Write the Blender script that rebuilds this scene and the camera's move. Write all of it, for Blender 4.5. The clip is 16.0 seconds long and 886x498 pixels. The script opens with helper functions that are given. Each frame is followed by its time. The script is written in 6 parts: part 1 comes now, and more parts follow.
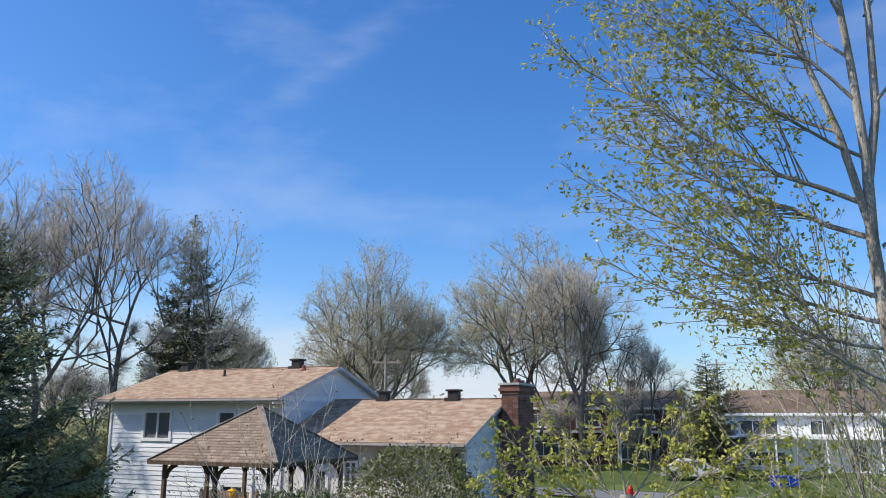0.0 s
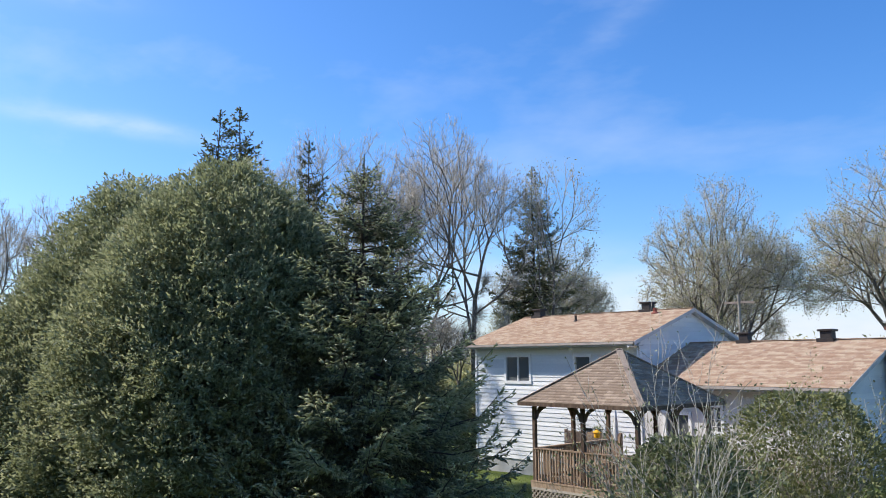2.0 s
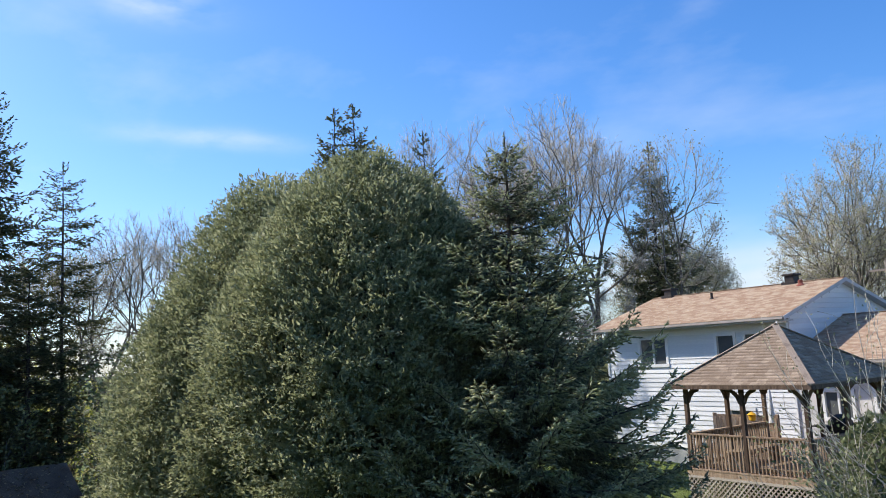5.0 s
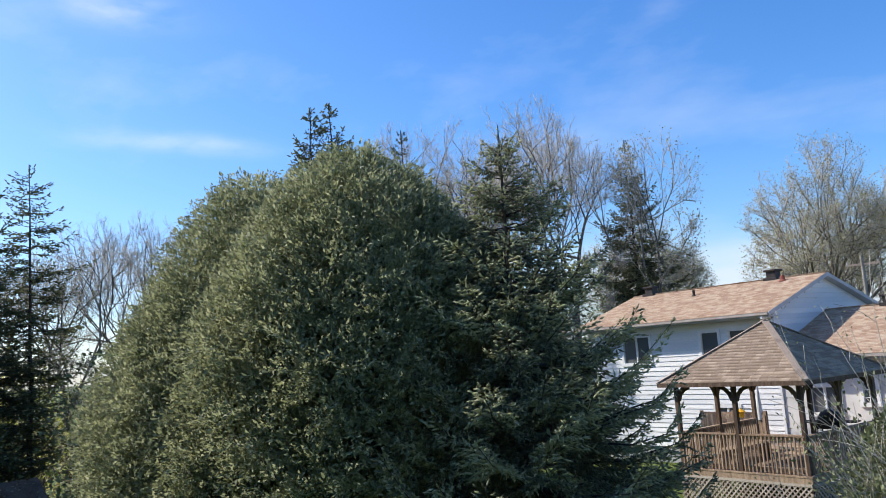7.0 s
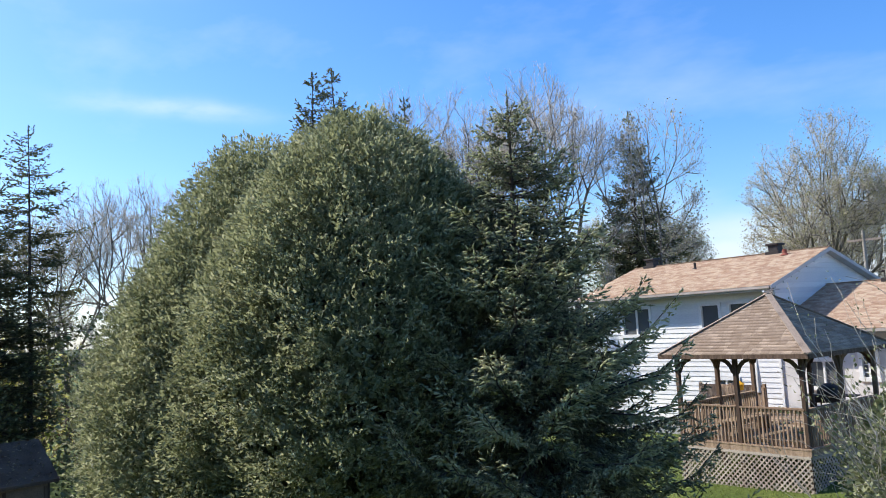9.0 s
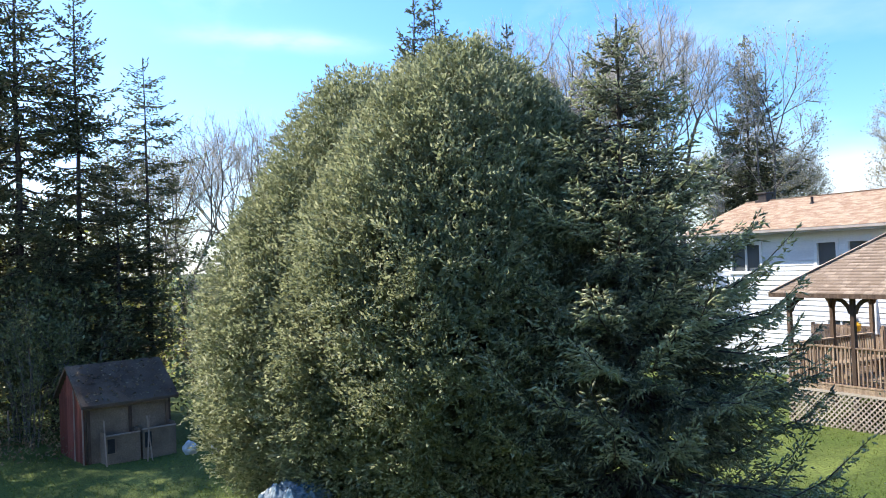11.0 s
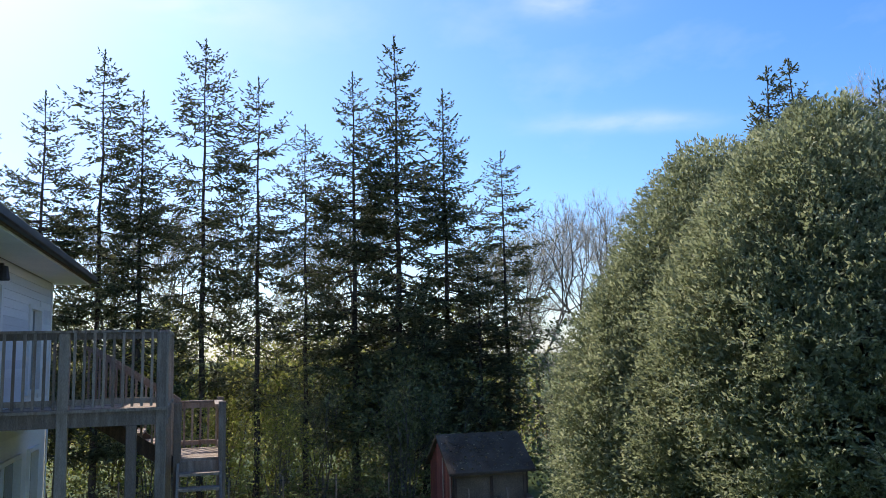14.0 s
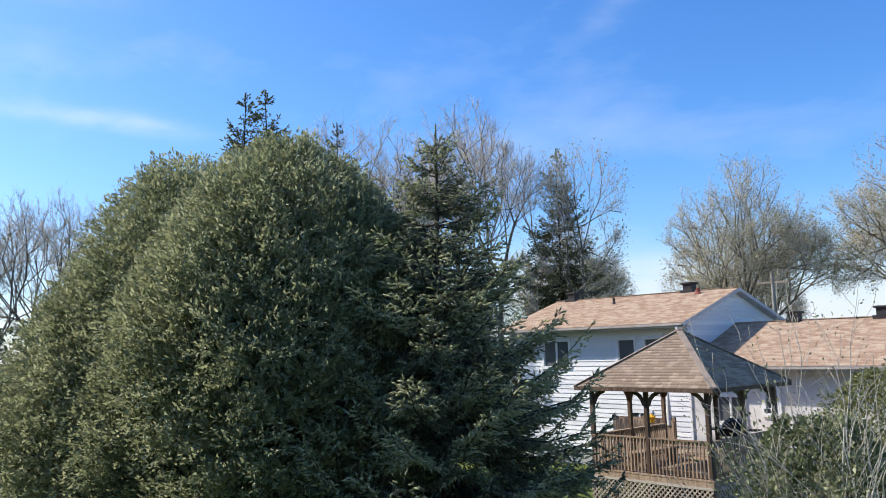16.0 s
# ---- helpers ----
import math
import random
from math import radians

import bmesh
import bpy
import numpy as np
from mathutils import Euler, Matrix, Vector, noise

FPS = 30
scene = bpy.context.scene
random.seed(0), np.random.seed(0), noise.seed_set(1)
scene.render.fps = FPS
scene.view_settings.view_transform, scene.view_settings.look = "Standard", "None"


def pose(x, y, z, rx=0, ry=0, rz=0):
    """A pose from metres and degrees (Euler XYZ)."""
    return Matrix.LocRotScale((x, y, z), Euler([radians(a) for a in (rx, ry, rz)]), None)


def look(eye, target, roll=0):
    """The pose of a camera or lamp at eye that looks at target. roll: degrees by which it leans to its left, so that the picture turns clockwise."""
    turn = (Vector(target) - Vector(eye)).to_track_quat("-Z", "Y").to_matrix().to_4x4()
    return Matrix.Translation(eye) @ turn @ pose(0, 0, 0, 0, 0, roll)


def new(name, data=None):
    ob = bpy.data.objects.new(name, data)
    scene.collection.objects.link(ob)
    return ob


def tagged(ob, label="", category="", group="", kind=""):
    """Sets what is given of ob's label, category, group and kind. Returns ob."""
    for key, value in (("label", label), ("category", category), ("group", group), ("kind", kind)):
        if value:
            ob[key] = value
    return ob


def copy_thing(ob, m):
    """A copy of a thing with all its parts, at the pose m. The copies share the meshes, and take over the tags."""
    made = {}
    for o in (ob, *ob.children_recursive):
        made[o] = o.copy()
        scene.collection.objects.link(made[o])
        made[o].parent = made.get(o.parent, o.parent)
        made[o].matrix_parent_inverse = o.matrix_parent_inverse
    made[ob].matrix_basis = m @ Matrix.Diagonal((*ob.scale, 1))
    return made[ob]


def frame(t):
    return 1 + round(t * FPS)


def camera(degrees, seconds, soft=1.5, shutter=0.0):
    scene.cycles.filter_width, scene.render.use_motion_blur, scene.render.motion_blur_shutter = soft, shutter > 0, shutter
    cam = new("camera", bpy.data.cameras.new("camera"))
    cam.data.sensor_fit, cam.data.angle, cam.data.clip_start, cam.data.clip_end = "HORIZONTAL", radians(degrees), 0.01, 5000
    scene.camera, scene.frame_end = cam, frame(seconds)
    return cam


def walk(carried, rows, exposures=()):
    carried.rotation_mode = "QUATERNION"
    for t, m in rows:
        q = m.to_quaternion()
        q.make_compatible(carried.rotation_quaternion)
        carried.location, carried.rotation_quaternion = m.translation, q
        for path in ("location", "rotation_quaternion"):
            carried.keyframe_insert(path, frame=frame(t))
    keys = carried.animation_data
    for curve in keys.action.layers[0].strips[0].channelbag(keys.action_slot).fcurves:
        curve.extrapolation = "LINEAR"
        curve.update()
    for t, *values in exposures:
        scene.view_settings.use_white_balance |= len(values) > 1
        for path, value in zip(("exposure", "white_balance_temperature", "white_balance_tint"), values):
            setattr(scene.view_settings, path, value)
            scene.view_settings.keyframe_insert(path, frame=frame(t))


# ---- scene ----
cam = camera(58.1, 16.0, soft=0.95)
PATH = [
    (0, (4.375, 3.98, 5.234), (3.585, 5.77, 5.646), 0.1),
    (0.5, (4.215, 3.987, 5.253), (3.332, 5.739, 5.64), -1.3),
    (1, (4.017, 3.882, 5.261), (3.071, 5.611, 5.601), -2.5),
    (1.5, (3.808, 3.869, 5.222), (2.657, 5.481, 5.496), -1.7),
    (2, (3.626, 3.878, 5.241), (2.168, 5.218, 5.519), -0.3),
    (2.5, (3.481, 3.834, 5.217), (1.87, 4.994, 5.458), -0.3),
    (3, (3.166, 3.799, 5.223), (1.56, 4.973, 5.431), -3.0),
    (3.5, (2.918, 3.772, 5.233), (1.322, 4.965, 5.412), -7.0),
    (4, (2.741, 3.675, 5.174), (1.147, 4.859, 5.411), -4.8),
    (4.5, (2.533, 3.689, 5.18), (0.915, 4.835, 5.443), -3.2),
    (5, (2.341, 3.672, 5.189), (0.723, 4.816, 5.454), -3.1),
    (5.2, (2.239, 3.623, 5.179), (0.65, 4.806, 5.454), -3.3),
    (7.5, (1.502, 3.648, 5.205), (-0.069, 4.859, 5.465), -4.4),
    (8, (1.465, 3.562, 5.195), (-0.079, 4.811, 5.435), -3.6),
    (10.3, (1.231, 3.688, 5.16), (-0.468, 4.739, 5.246), -2.7),
    (10.5, (1.226, 3.686, 5.169), (-0.491, 4.709, 5.24), -2.6),
    (11, (1.221, 3.665, 5.168), (-0.509, 4.667, 5.202), -2.2),
    (11.5, (1.223, 3.507, 5.199), (-0.551, 4.421, 5.333), -1.8),
    (12, (1.236, 3.428, 5.213), (-0.622, 4.12, 5.473), -2.1),
    (12.5, (1.175, 3.318, 5.174), (-0.746, 3.776, 5.488), -1.6),
    (13, (1.116, 3.289, 5.156), (-0.828, 3.645, 5.465), -1.7),
    (13.5, (1.175, 3.384, 5.152), (-0.788, 3.648, 5.431), -1.5),
    (14, (1.318, 3.481, 5.114), (-0.655, 3.679, 5.374), -1.4),
    (14.5, (1.336, 3.521, 5.109), (-0.637, 3.735, 5.357), -1.6),
    (15, (1.421, 3.47, 5.135), (-0.491, 4.008, 5.368), -2.7),
    (15.5, (1.573, 3.339, 5.181), (-0.145, 4.34, 5.393), -3.5),
    (15.6, (1.627, 3.315, 5.184), (-0.036, 4.405, 5.397), -2.8),
    (16, (1.699, 3.461, 5.118), (0.239, 4.805, 5.372), -1.5),
]
EXPOSURES = [(0, 0.12), (0.5, 0.25), (1.0, 0.28), (1.5, 0.32), (3.5, 0.33), (8, 0.32), (10.3, 0.9), (11, 1.0), (11.5, 0.85), (12.0, 0.5), (12.5, 0.3), (13, 0.22), (14, 0.35), (14.5, 0.4), (15, 0.45), (16, 0.38)]
walk(cam, [(t, look(eye, target, roll)) for t, eye, target, roll in PATH], EXPOSURES)


# ---- world, sun, exposure ----
SUN = Vector((-0.95, -0.60, 1.0)).normalized()
world = bpy.data.worlds.new("world")
scene.world = world
world.use_nodes = True
wn, wl = world.node_tree.nodes, world.node_tree.links
wn.clear()
sky = wn.new("ShaderNodeTexSky")
sky.sky_type, sky.sun_disc = "NISHITA", False
sky.sun_elevation = math.asin(SUN.z)
sky.sun_rotation = math.atan2(SUN.x, SUN.y)
sky.air_density, sky.dust_density, sky.ozone_density, sky.altitude = 1.0, 1.0, 3.0, 100
tc = wn.new("ShaderNodeTexCoord")
mp = wn.new("ShaderNodeMapping")
mp.inputs["Scale"].default_value = (1.0, 2.6, 5.0)
mp.inputs["Rotation"].default_value = (0.2, 0.3, 0.9)
cn = wn.new("ShaderNodeTexNoise")
cn.inputs["Scale"].default_value, cn.inputs["Detail"].default_value, cn.inputs["Roughness"].default_value = 1.6, 6.0, 0.55
cr = wn.new("ShaderNodeValToRGB")
cr.color_ramp.elements[0].position, cr.color_ramp.elements[1].position = 0.52, 0.86
cr.color_ramp.elements[0].color, cr.color_ramp.elements[1].color = (0, 0, 0, 1), (0.3, 0.3, 0.3, 1)
cm = wn.new("ShaderNodeMixRGB")
cm.inputs[2].default_value = (5.2, 5.6, 6.2, 1)
bg = wn.new("ShaderNodeBackground")
bg.inputs["Strength"].default_value = 0.15
wo = wn.new("ShaderNodeOutputWorld")
wl.new(tc.outputs["Generated"], mp.inputs["Vector"])
wl.new(mp.outputs["Vector"], cn.inputs["Vector"])
wl.new(cn.outputs["Fac"], cr.inputs["Fac"])
wl.new(cr.outputs["Color"], cm.inputs["Fac"])
tint = wn.new("ShaderNodeHueSaturation")
tint.inputs["Saturation"].default_value = 1.28
wl.new(sky.outputs["Color"], tint.inputs["Color"])
hue = wn.new("ShaderNodeMixRGB")
hue.blend_type = "MULTIPLY"
hue.inputs[0].default_value, hue.inputs[2].default_value = 1.0, (0.87, 0.965, 1.16, 1)
wl.new(tint.outputs["Color"], hue.inputs[1])
wl.new(hue.outputs["Color"], cm.inputs[1])
sep = wn.new("ShaderNodeSeparateXYZ")
wl.new(tc.outputs["Generated"], sep.inputs["Vector"])
low = wn.new("ShaderNodeMapRange")
low.inputs["From Min"].default_value, low.inputs["From Max"].default_value = 0.16, 0.04
wl.new(sep.outputs["Z"], low.inputs["Value"])
ln = wn.new("ShaderNodeTexNoise")
ln.inputs["Scale"].default_value, ln.inputs["Detail"].default_value = 3.2, 5.0
mp2 = wn.new("ShaderNodeMapping")
mp2.inputs["Scale"].default_value = (1, 1, 3.5)
wl.new(tc.outputs["Generated"], mp2.inputs["Vector"])
wl.new(mp2.outputs["Vector"], ln.inputs["Vector"])
lr = wn.new("ShaderNodeValToRGB")
lr.color_ramp.elements[0].position, lr.color_ramp.elements[1].position = 0.40, 0.62
wl.new(ln.outputs["Fac"], lr.inputs["Fac"])
lm = wn.new("ShaderNodeMath")
lm.operation = "MULTIPLY"
wl.new(low.outputs["Result"], lm.inputs[0])
wl.new(lr.outputs["Color"], lm.inputs[1])
lc = wn.new("ShaderNodeMixRGB")
lc.inputs[2].default_value = (4.6, 5.0, 5.6, 1)
wl.new(lm.outputs[0], lc.inputs[0])
wl.new(cm.outputs["Color"], lc.inputs[1])


def wisp(under, centre, along, half, width, strength, seed):
    """A thin streak of high cloud in the sky about one direction."""
    c = Vector(centre).normalized()
    u = (Vector(along) - c * c.dot(Vector(along))).normalized()
    v = c.cross(u)
    total = None
    for axis, size in ((u, half), (v, width)):
        dot = wn.new("ShaderNodeVectorMath")
        dot.operation = "DOT_PRODUCT"
        wl.new(tc.outputs["Generated"], dot.inputs[0])
        dot.inputs[1].default_value = axis / size
        sq = wn.new("ShaderNodeMath")
        sq.operation = "MULTIPLY"
        wl.new(dot.outputs["Value"], sq.inputs[0]), wl.new(dot.outputs["Value"], sq.inputs[1])
        if total is None:
            total = sq.outputs[0]
        else:
            ad = wn.new("ShaderNodeMath")
            ad.operation = "ADD"
            wl.new(total, ad.inputs[0]), wl.new(sq.outputs[0], ad.inputs[1])
            total = ad.outputs[0]
    front = wn.new("ShaderNodeVectorMath")
    front.operation = "DOT_PRODUCT"
    wl.new(tc.outputs["Generated"], front.inputs[0])
    front.inputs[1].default_value = c
    veil = wn.new("ShaderNodeTexNoise")
    veil.inputs["Scale"].default_value, veil.inputs["Detail"].default_value = 14.0, 5.0
    shift = wn.new("ShaderNodeMapping")
    shift.inputs["Location"].default_value = (seed, seed * 0.7, 0)
    shift.inputs["Scale"].default_value = (1, 1, 3)
    wl.new(tc.outputs["Generated"], shift.inputs["Vector"]), wl.new(shift.outputs["Vector"], veil.inputs["Vector"])
    fall = wn.new("ShaderNodeMath")
    fall.operation = "POWER"
    fall.inputs[0].default_value = math.exp(-1)
    wl.new(total, fall.inputs[1])
    amount = fall.outputs[0]
    rise = wn.new("ShaderNodeMapRange")
    rise.inputs["From Min"].default_value, rise.inputs["From Max"].default_value, rise.inputs["To Max"].default_value = 0.3, 0.7, strength * 1.6
    wl.new(veil.outputs["Fac"], rise.inputs["Value"])
    ahead = wn.new("ShaderNodeMath")
    ahead.operation = "GREATER_THAN"
    ahead.inputs[1].default_value = 0.0
    wl.new(front.outputs["Value"], ahead.inputs[0])
    for factor in (rise.outputs["Result"], ahead.outputs[0]):
        mul = wn.new("ShaderNodeMath")
        mul.operation = "MULTIPLY"
        wl.new(amount, mul.inputs[0]), wl.new(factor, mul.inputs[1])
        amount = mul.outputs[0]
    mix = wn.new("ShaderNodeMixRGB")
    mix.inputs[2].default_value = (5.2, 5.6, 6.2, 1)
    wl.new(amount, mix.inputs[0]), wl.new(under, mix.inputs[1])
    return mix.outputs["Color"]


heaven = lc.outputs["Color"]
for streak in (((-0.906, 0.316, 0.271), (0.055, 0.165, -0.009), 0.1, 0.012, 0.25, 1.0), ((-0.463, 0.771, 0.436), (0.137, 0.03, 0.097), 0.1, 0.017, 0.12, 2.0),
               ((-0.879, 0.243, 0.41), (0.1, 0.4, 0.0), 0.06, 0.018, 0.3, 3.0), ((-0.892, -0.199, 0.405), (0.03, -0.13, 0.0), 0.09, 0.022, 0.3, 4.0)):
    heaven = wisp(heaven, *streak)
wl.new(heaven, bg.inputs["Color"])
wl.new(bg.outputs["Background"], wo.inputs["Surface"])

sun_data = bpy.data.lights.new("sun", "SUN")
sun_data.energy, sun_data.angle, sun_data.color = 4.6, radians(0.6), (1.0, 0.93, 0.82)
sun_ob = new("sun", sun_data)
sun_ob.matrix_basis = Matrix.Translation((0, 0, 60)) @ SUN.to_track_quat("Z", "Y").to_matrix().to_4x4()


# ---- materials ----
def surf(name, c1, c2, scale=3.0, rough=0.8, bump=0.3, fine=40.0, spread=0.12, metal=0.0, rnd="none", c3=None, stretch=(1, 1, 1), spec=0.3):
    """Two colours mixed by a coarse noise, a finer grain over it, and relief; rnd varies single pieces."""
    m = bpy.data.materials.new(name)
    m.use_nodes = True
    n, l = m.node_tree.nodes, m.node_tree.links
    b = n["Principled BSDF"]
    b.inputs["Roughness"].default_value, b.inputs["Metallic"].default_value = rough, metal
    b.inputs["Specular IOR Level"].default_value = spec
    geo = n.new("ShaderNodeNewGeometry")
    mp = n.new("ShaderNodeMapping")
    mp.inputs["Scale"].default_value = stretch
    l.new(geo.outputs["Position"], mp.inputs["Vector"])
    big, small = n.new("ShaderNodeTexNoise"), n.new("ShaderNodeTexNoise")
    big.inputs["Scale"].default_value, big.inputs["Detail"].default_value = scale, 4
    small.inputs["Scale"].default_value, small.inputs["Detail"].default_value = fine, 3
    for t in (big, small):
        l.new(mp.outputs["Vector"], t.inputs["Vector"])
    ramp = n.new("ShaderNodeValToRGB")
    ramp.color_ramp.elements[0].position, ramp.color_ramp.elements[1].position = 0.33, 0.67
    ramp.color_ramp.elements[0].color, ramp.color_ramp.elements[1].color = (*c1, 1), (*c2, 1)
    if c3:
        e = ramp.color_ramp.elements.new(0.5)
        e.color = (*c3, 1)
    fac = big.outputs["Fac"]
    if rnd != "none":
        src = n.new("ShaderNodeObjectInfo").outputs["Random"] if rnd == "object" else geo.outputs["Random Per Island"]
        mx = n.new("ShaderNodeMath")
        mx.operation = "MULTIPLY_ADD"
        l.new(src, mx.inputs[0])
        mx.inputs[1].default_value, mx.inputs[2].default_value = 0.5, -0.25
        ad = n.new("ShaderNodeMath")
        ad.operation = "ADD"
        l.new(mx.outputs[0], ad.inputs[0])
        l.new(fac, ad.inputs[1])
        fac = ad.outputs[0]
    l.new(fac, ramp.inputs["Fac"])
    hsv = n.new("ShaderNodeHueSaturation")
    mr = n.new("ShaderNodeMapRange")
    mr.inputs["From Min"].default_value, mr.inputs["From Max"].default_value = 0.3, 0.7
    mr.inputs["To Min"].default_value, mr.inputs["To Max"].default_value = 1 - spread * 2, 1 + spread * 2
    l.new(small.outputs["Fac"], mr.inputs["Value"])
    l.new(mr.outputs["Result"], hsv.inputs["Value"])
    l.new(ramp.outputs["Color"], hsv.inputs["Color"])
    l.new(hsv.outputs["Color"], b.inputs["Base Color"])
    if bump:
        bp = n.new("ShaderNodeBump")
        bp.inputs["Strength"].default_value, bp.inputs["Distance"].default_value = bump, 0.02
        l.new(small.outputs["Fac"], bp.inputs["Height"])
        l.new(bp.outputs["Normal"], b.inputs["Normal"])
    return m


def leafy(name, c1, c2, c3, scale=0.8, rough=0.58, through_light=0.3):
    """Foliage: each leaf its own tint, patches at tree scale, some light passing through."""
    m = bpy.data.materials.new(name)
    m.use_nodes = True
    n, l = m.node_tree.nodes, m.node_tree.links
    b, out = n["Principled BSDF"], n["Material Output"]
    b.inputs["Roughness"].default_value, b.inputs["Specular IOR Level"].default_value = rough, 0.4
    geo = n.new("ShaderNodeNewGeometry")
    nz = n.new("ShaderNodeTexNoise")
    nz.inputs["Scale"].default_value, nz.inputs["Detail"].default_value = scale, 4
    l.new(geo.outputs["Position"], nz.inputs["Vector"])
    mx = n.new("ShaderNodeMath")
    mx.operation = "MULTIPLY_ADD"
    l.new(geo.outputs["Random Per Island"], mx.inputs[0])
    mx.inputs[1].default_value, mx.inputs[2].default_value = 0.55, -0.28
    ad = n.new("ShaderNodeMath")
    ad.operation = "ADD"
    l.new(mx.outputs[0], ad.inputs[0])
    l.new(nz.outputs["Fac"], ad.inputs[1])
    ramp = n.new("ShaderNodeValToRGB")
    r = ramp.color_ramp
    r.elements[0].position, r.elements[0].color = 0.25, (*c1, 1)
    r.elements[1].position, r.elements[1].color = 0.8, (*c3, 1)
    e = r.elements.new(0.52)
    e.color = (*c2, 1)
    l.new(ad.outputs[0], ramp.inputs["Fac"])
    l.new(ramp.outputs["Color"], b.inputs["Base Color"])
    tr = n.new("ShaderNodeBsdfTranslucent")
    l.new(ramp.outputs["Color"], tr.inputs["Color"])
    ms = n.new("ShaderNodeMixShader")
    ms.inputs["Fac"].default_value = through_light
    l.new(b.outputs["BSDF"], ms.inputs[1])
    l.new(tr.outputs["BSDF"], ms.inputs[2])
    l.new(ms.outputs["Shader"], out.inputs["Surface"])
    return m


def glass(name, tint, rough=0.04):
    m = bpy.data.materials.new(name)
    m.use_nodes = True
    b = m.node_tree.nodes["Principled BSDF"]
    b.inputs["Base Color"].default_value = (*tint, 1)
    b.inputs["Roughness"].default_value, b.inputs["Specular IOR Level"].default_value = rough, 0.9
    return m


GRASS = surf("lawn", (0.07, 0.105, 0.018), (0.14, 0.175, 0.038), 0.5, 0.9, 0.8, 16, 0.22, c3=(0.08, 0.11, 0.021))
BLADE = leafy("grass_blades", (0.11, 0.16, 0.028), (0.165, 0.22, 0.047), (0.26, 0.27, 0.085), 0.5, through_light=0.6)
ASPHALT = surf("asphalt", (0.16, 0.16, 0.155), (0.24, 0.235, 0.225), 0.7, 0.9, 0.4, 60)
SIDING = surf("white_siding", (0.66, 0.67, 0.68), (0.80, 0.80, 0.79), 0.8, 0.55, 0.08, 30, 0.03, rnd="object", stretch=(0.3, 0.3, 2))
TRIM = surf("white_trim", (0.72, 0.72, 0.71), (0.80, 0.80, 0.79), 1.5, 0.5, 0.05, 30, 0.03)
GUTTER = surf("taupe_gutter", (0.36, 0.31, 0.27), (0.46, 0.41, 0.37), 2, 0.5, 0.05, 30, 0.04)
VERGE = surf("grey_verge", (0.46, 0.45, 0.44), (0.56, 0.55, 0.54), 2, 0.5, 0.05, 30, 0.04)
SOFFIT = surf("grey_soffit", (0.42, 0.42, 0.42), (0.50, 0.50, 0.49), 2, 0.6, 0.05, 30, 0.04)
STUCCO = surf("pale_stucco", (0.60, 0.58, 0.56), (0.70, 0.68, 0.66), 1.5, 0.9, 0.5, 50, 0.05)
SHINGLE = surf("tan_shingles", (0.34, 0.225, 0.155), (0.47, 0.36, 0.26), 2.6, 0.95, 0.6, 60, 0.14, rnd="island", c3=(0.40, 0.28, 0.20))
GAZ_SHINGLE = surf("weathered_shingles", (0.26, 0.195, 0.145), (0.38, 0.295, 0.225), 2.4, 0.95, 0.6, 50, 0.16, rnd="island", c3=(0.275, 0.21, 0.16))
DARK_ROOF = surf("dark_roofing", (0.085, 0.06, 0.045), (0.15, 0.115, 0.085), 1.5, 0.97, 0.5, 40, 0.15, spec=0.05)
BROWN_ROOF = surf("brown_roofing", (0.13, 0.09, 0.065), (0.22, 0.16, 0.12), 0.6, 0.95, 0.4, 12, 0.12)
BRICK = surf("red_brown_brick", (0.13, 0.065, 0.05), (0.22, 0.115, 0.085), 2.0, 0.9, 0.4, 60, 0.15, rnd="object")
MORTAR = surf("mortar", (0.20, 0.15, 0.13), (0.27, 0.22, 0.19), 4, 0.95, 0.4, 60)
CONCRETE = surf("concrete", (0.36, 0.36, 0.35), (0.50, 0.50, 0.48), 1.5, 0.9, 0.4, 40, 0.08)
DECKWOOD = surf("weathered_deck_wood", (0.26, 0.18, 0.125), (0.46, 0.34, 0.24), 2.5, 0.85, 0.4, 40, 0.15, rnd="object", stretch=(6, 6, 0.8))
DARKWOOD = surf("dark_stained_wood", (0.085, 0.055, 0.04), (0.17, 0.115, 0.08), 2.5, 0.8, 0.4, 40, 0.15, rnd="object", stretch=(6, 6, 0.8))
GREYWOOD = surf("greyed_wood", (0.24, 0.175, 0.135), (0.42, 0.325, 0.255), 2.5, 0.9, 0.4, 40, 0.15, rnd="object", stretch=(6, 6, 0.8))
LATTICE = surf("lattice_wood", (0.33, 0.28, 0.235), (0.48, 0.42, 0.36), 3, 0.85, 0.3, 40, 0.1, rnd="object")
PLYWOOD = surf("old_plywood", (0.16, 0.12, 0.085), (0.27, 0.21, 0.15), 1.5, 0.9, 0.3, 30, 0.12)
REDWOOD = surf("faded_red_boards", (0.16, 0.045, 0.03), (0.27, 0.085, 0.06), 2, 0.85, 0.3, 40, 0.15, rnd="object", stretch=(5, 5, 0.7))
PANE = glass("window_glass", (0.11, 0.12, 0.125))
METAL_DARK = surf("dark_painted_metal", (0.035, 0.03, 0.03), (0.06, 0.05, 0.045), 4, 0.5, 0.1, 40, 0.1, metal=0.3)
BLACK = surf("black_cover", (0.015, 0.015, 0.016), (0.035, 0.035, 0.036), 4, 0.5, 0.2, 30)
YELLOW = surf("yellow_plastic", (0.75, 0.38, 0.02), (0.85, 0.48, 0.04), 5, 0.4, 0.0, 30, 0.03)
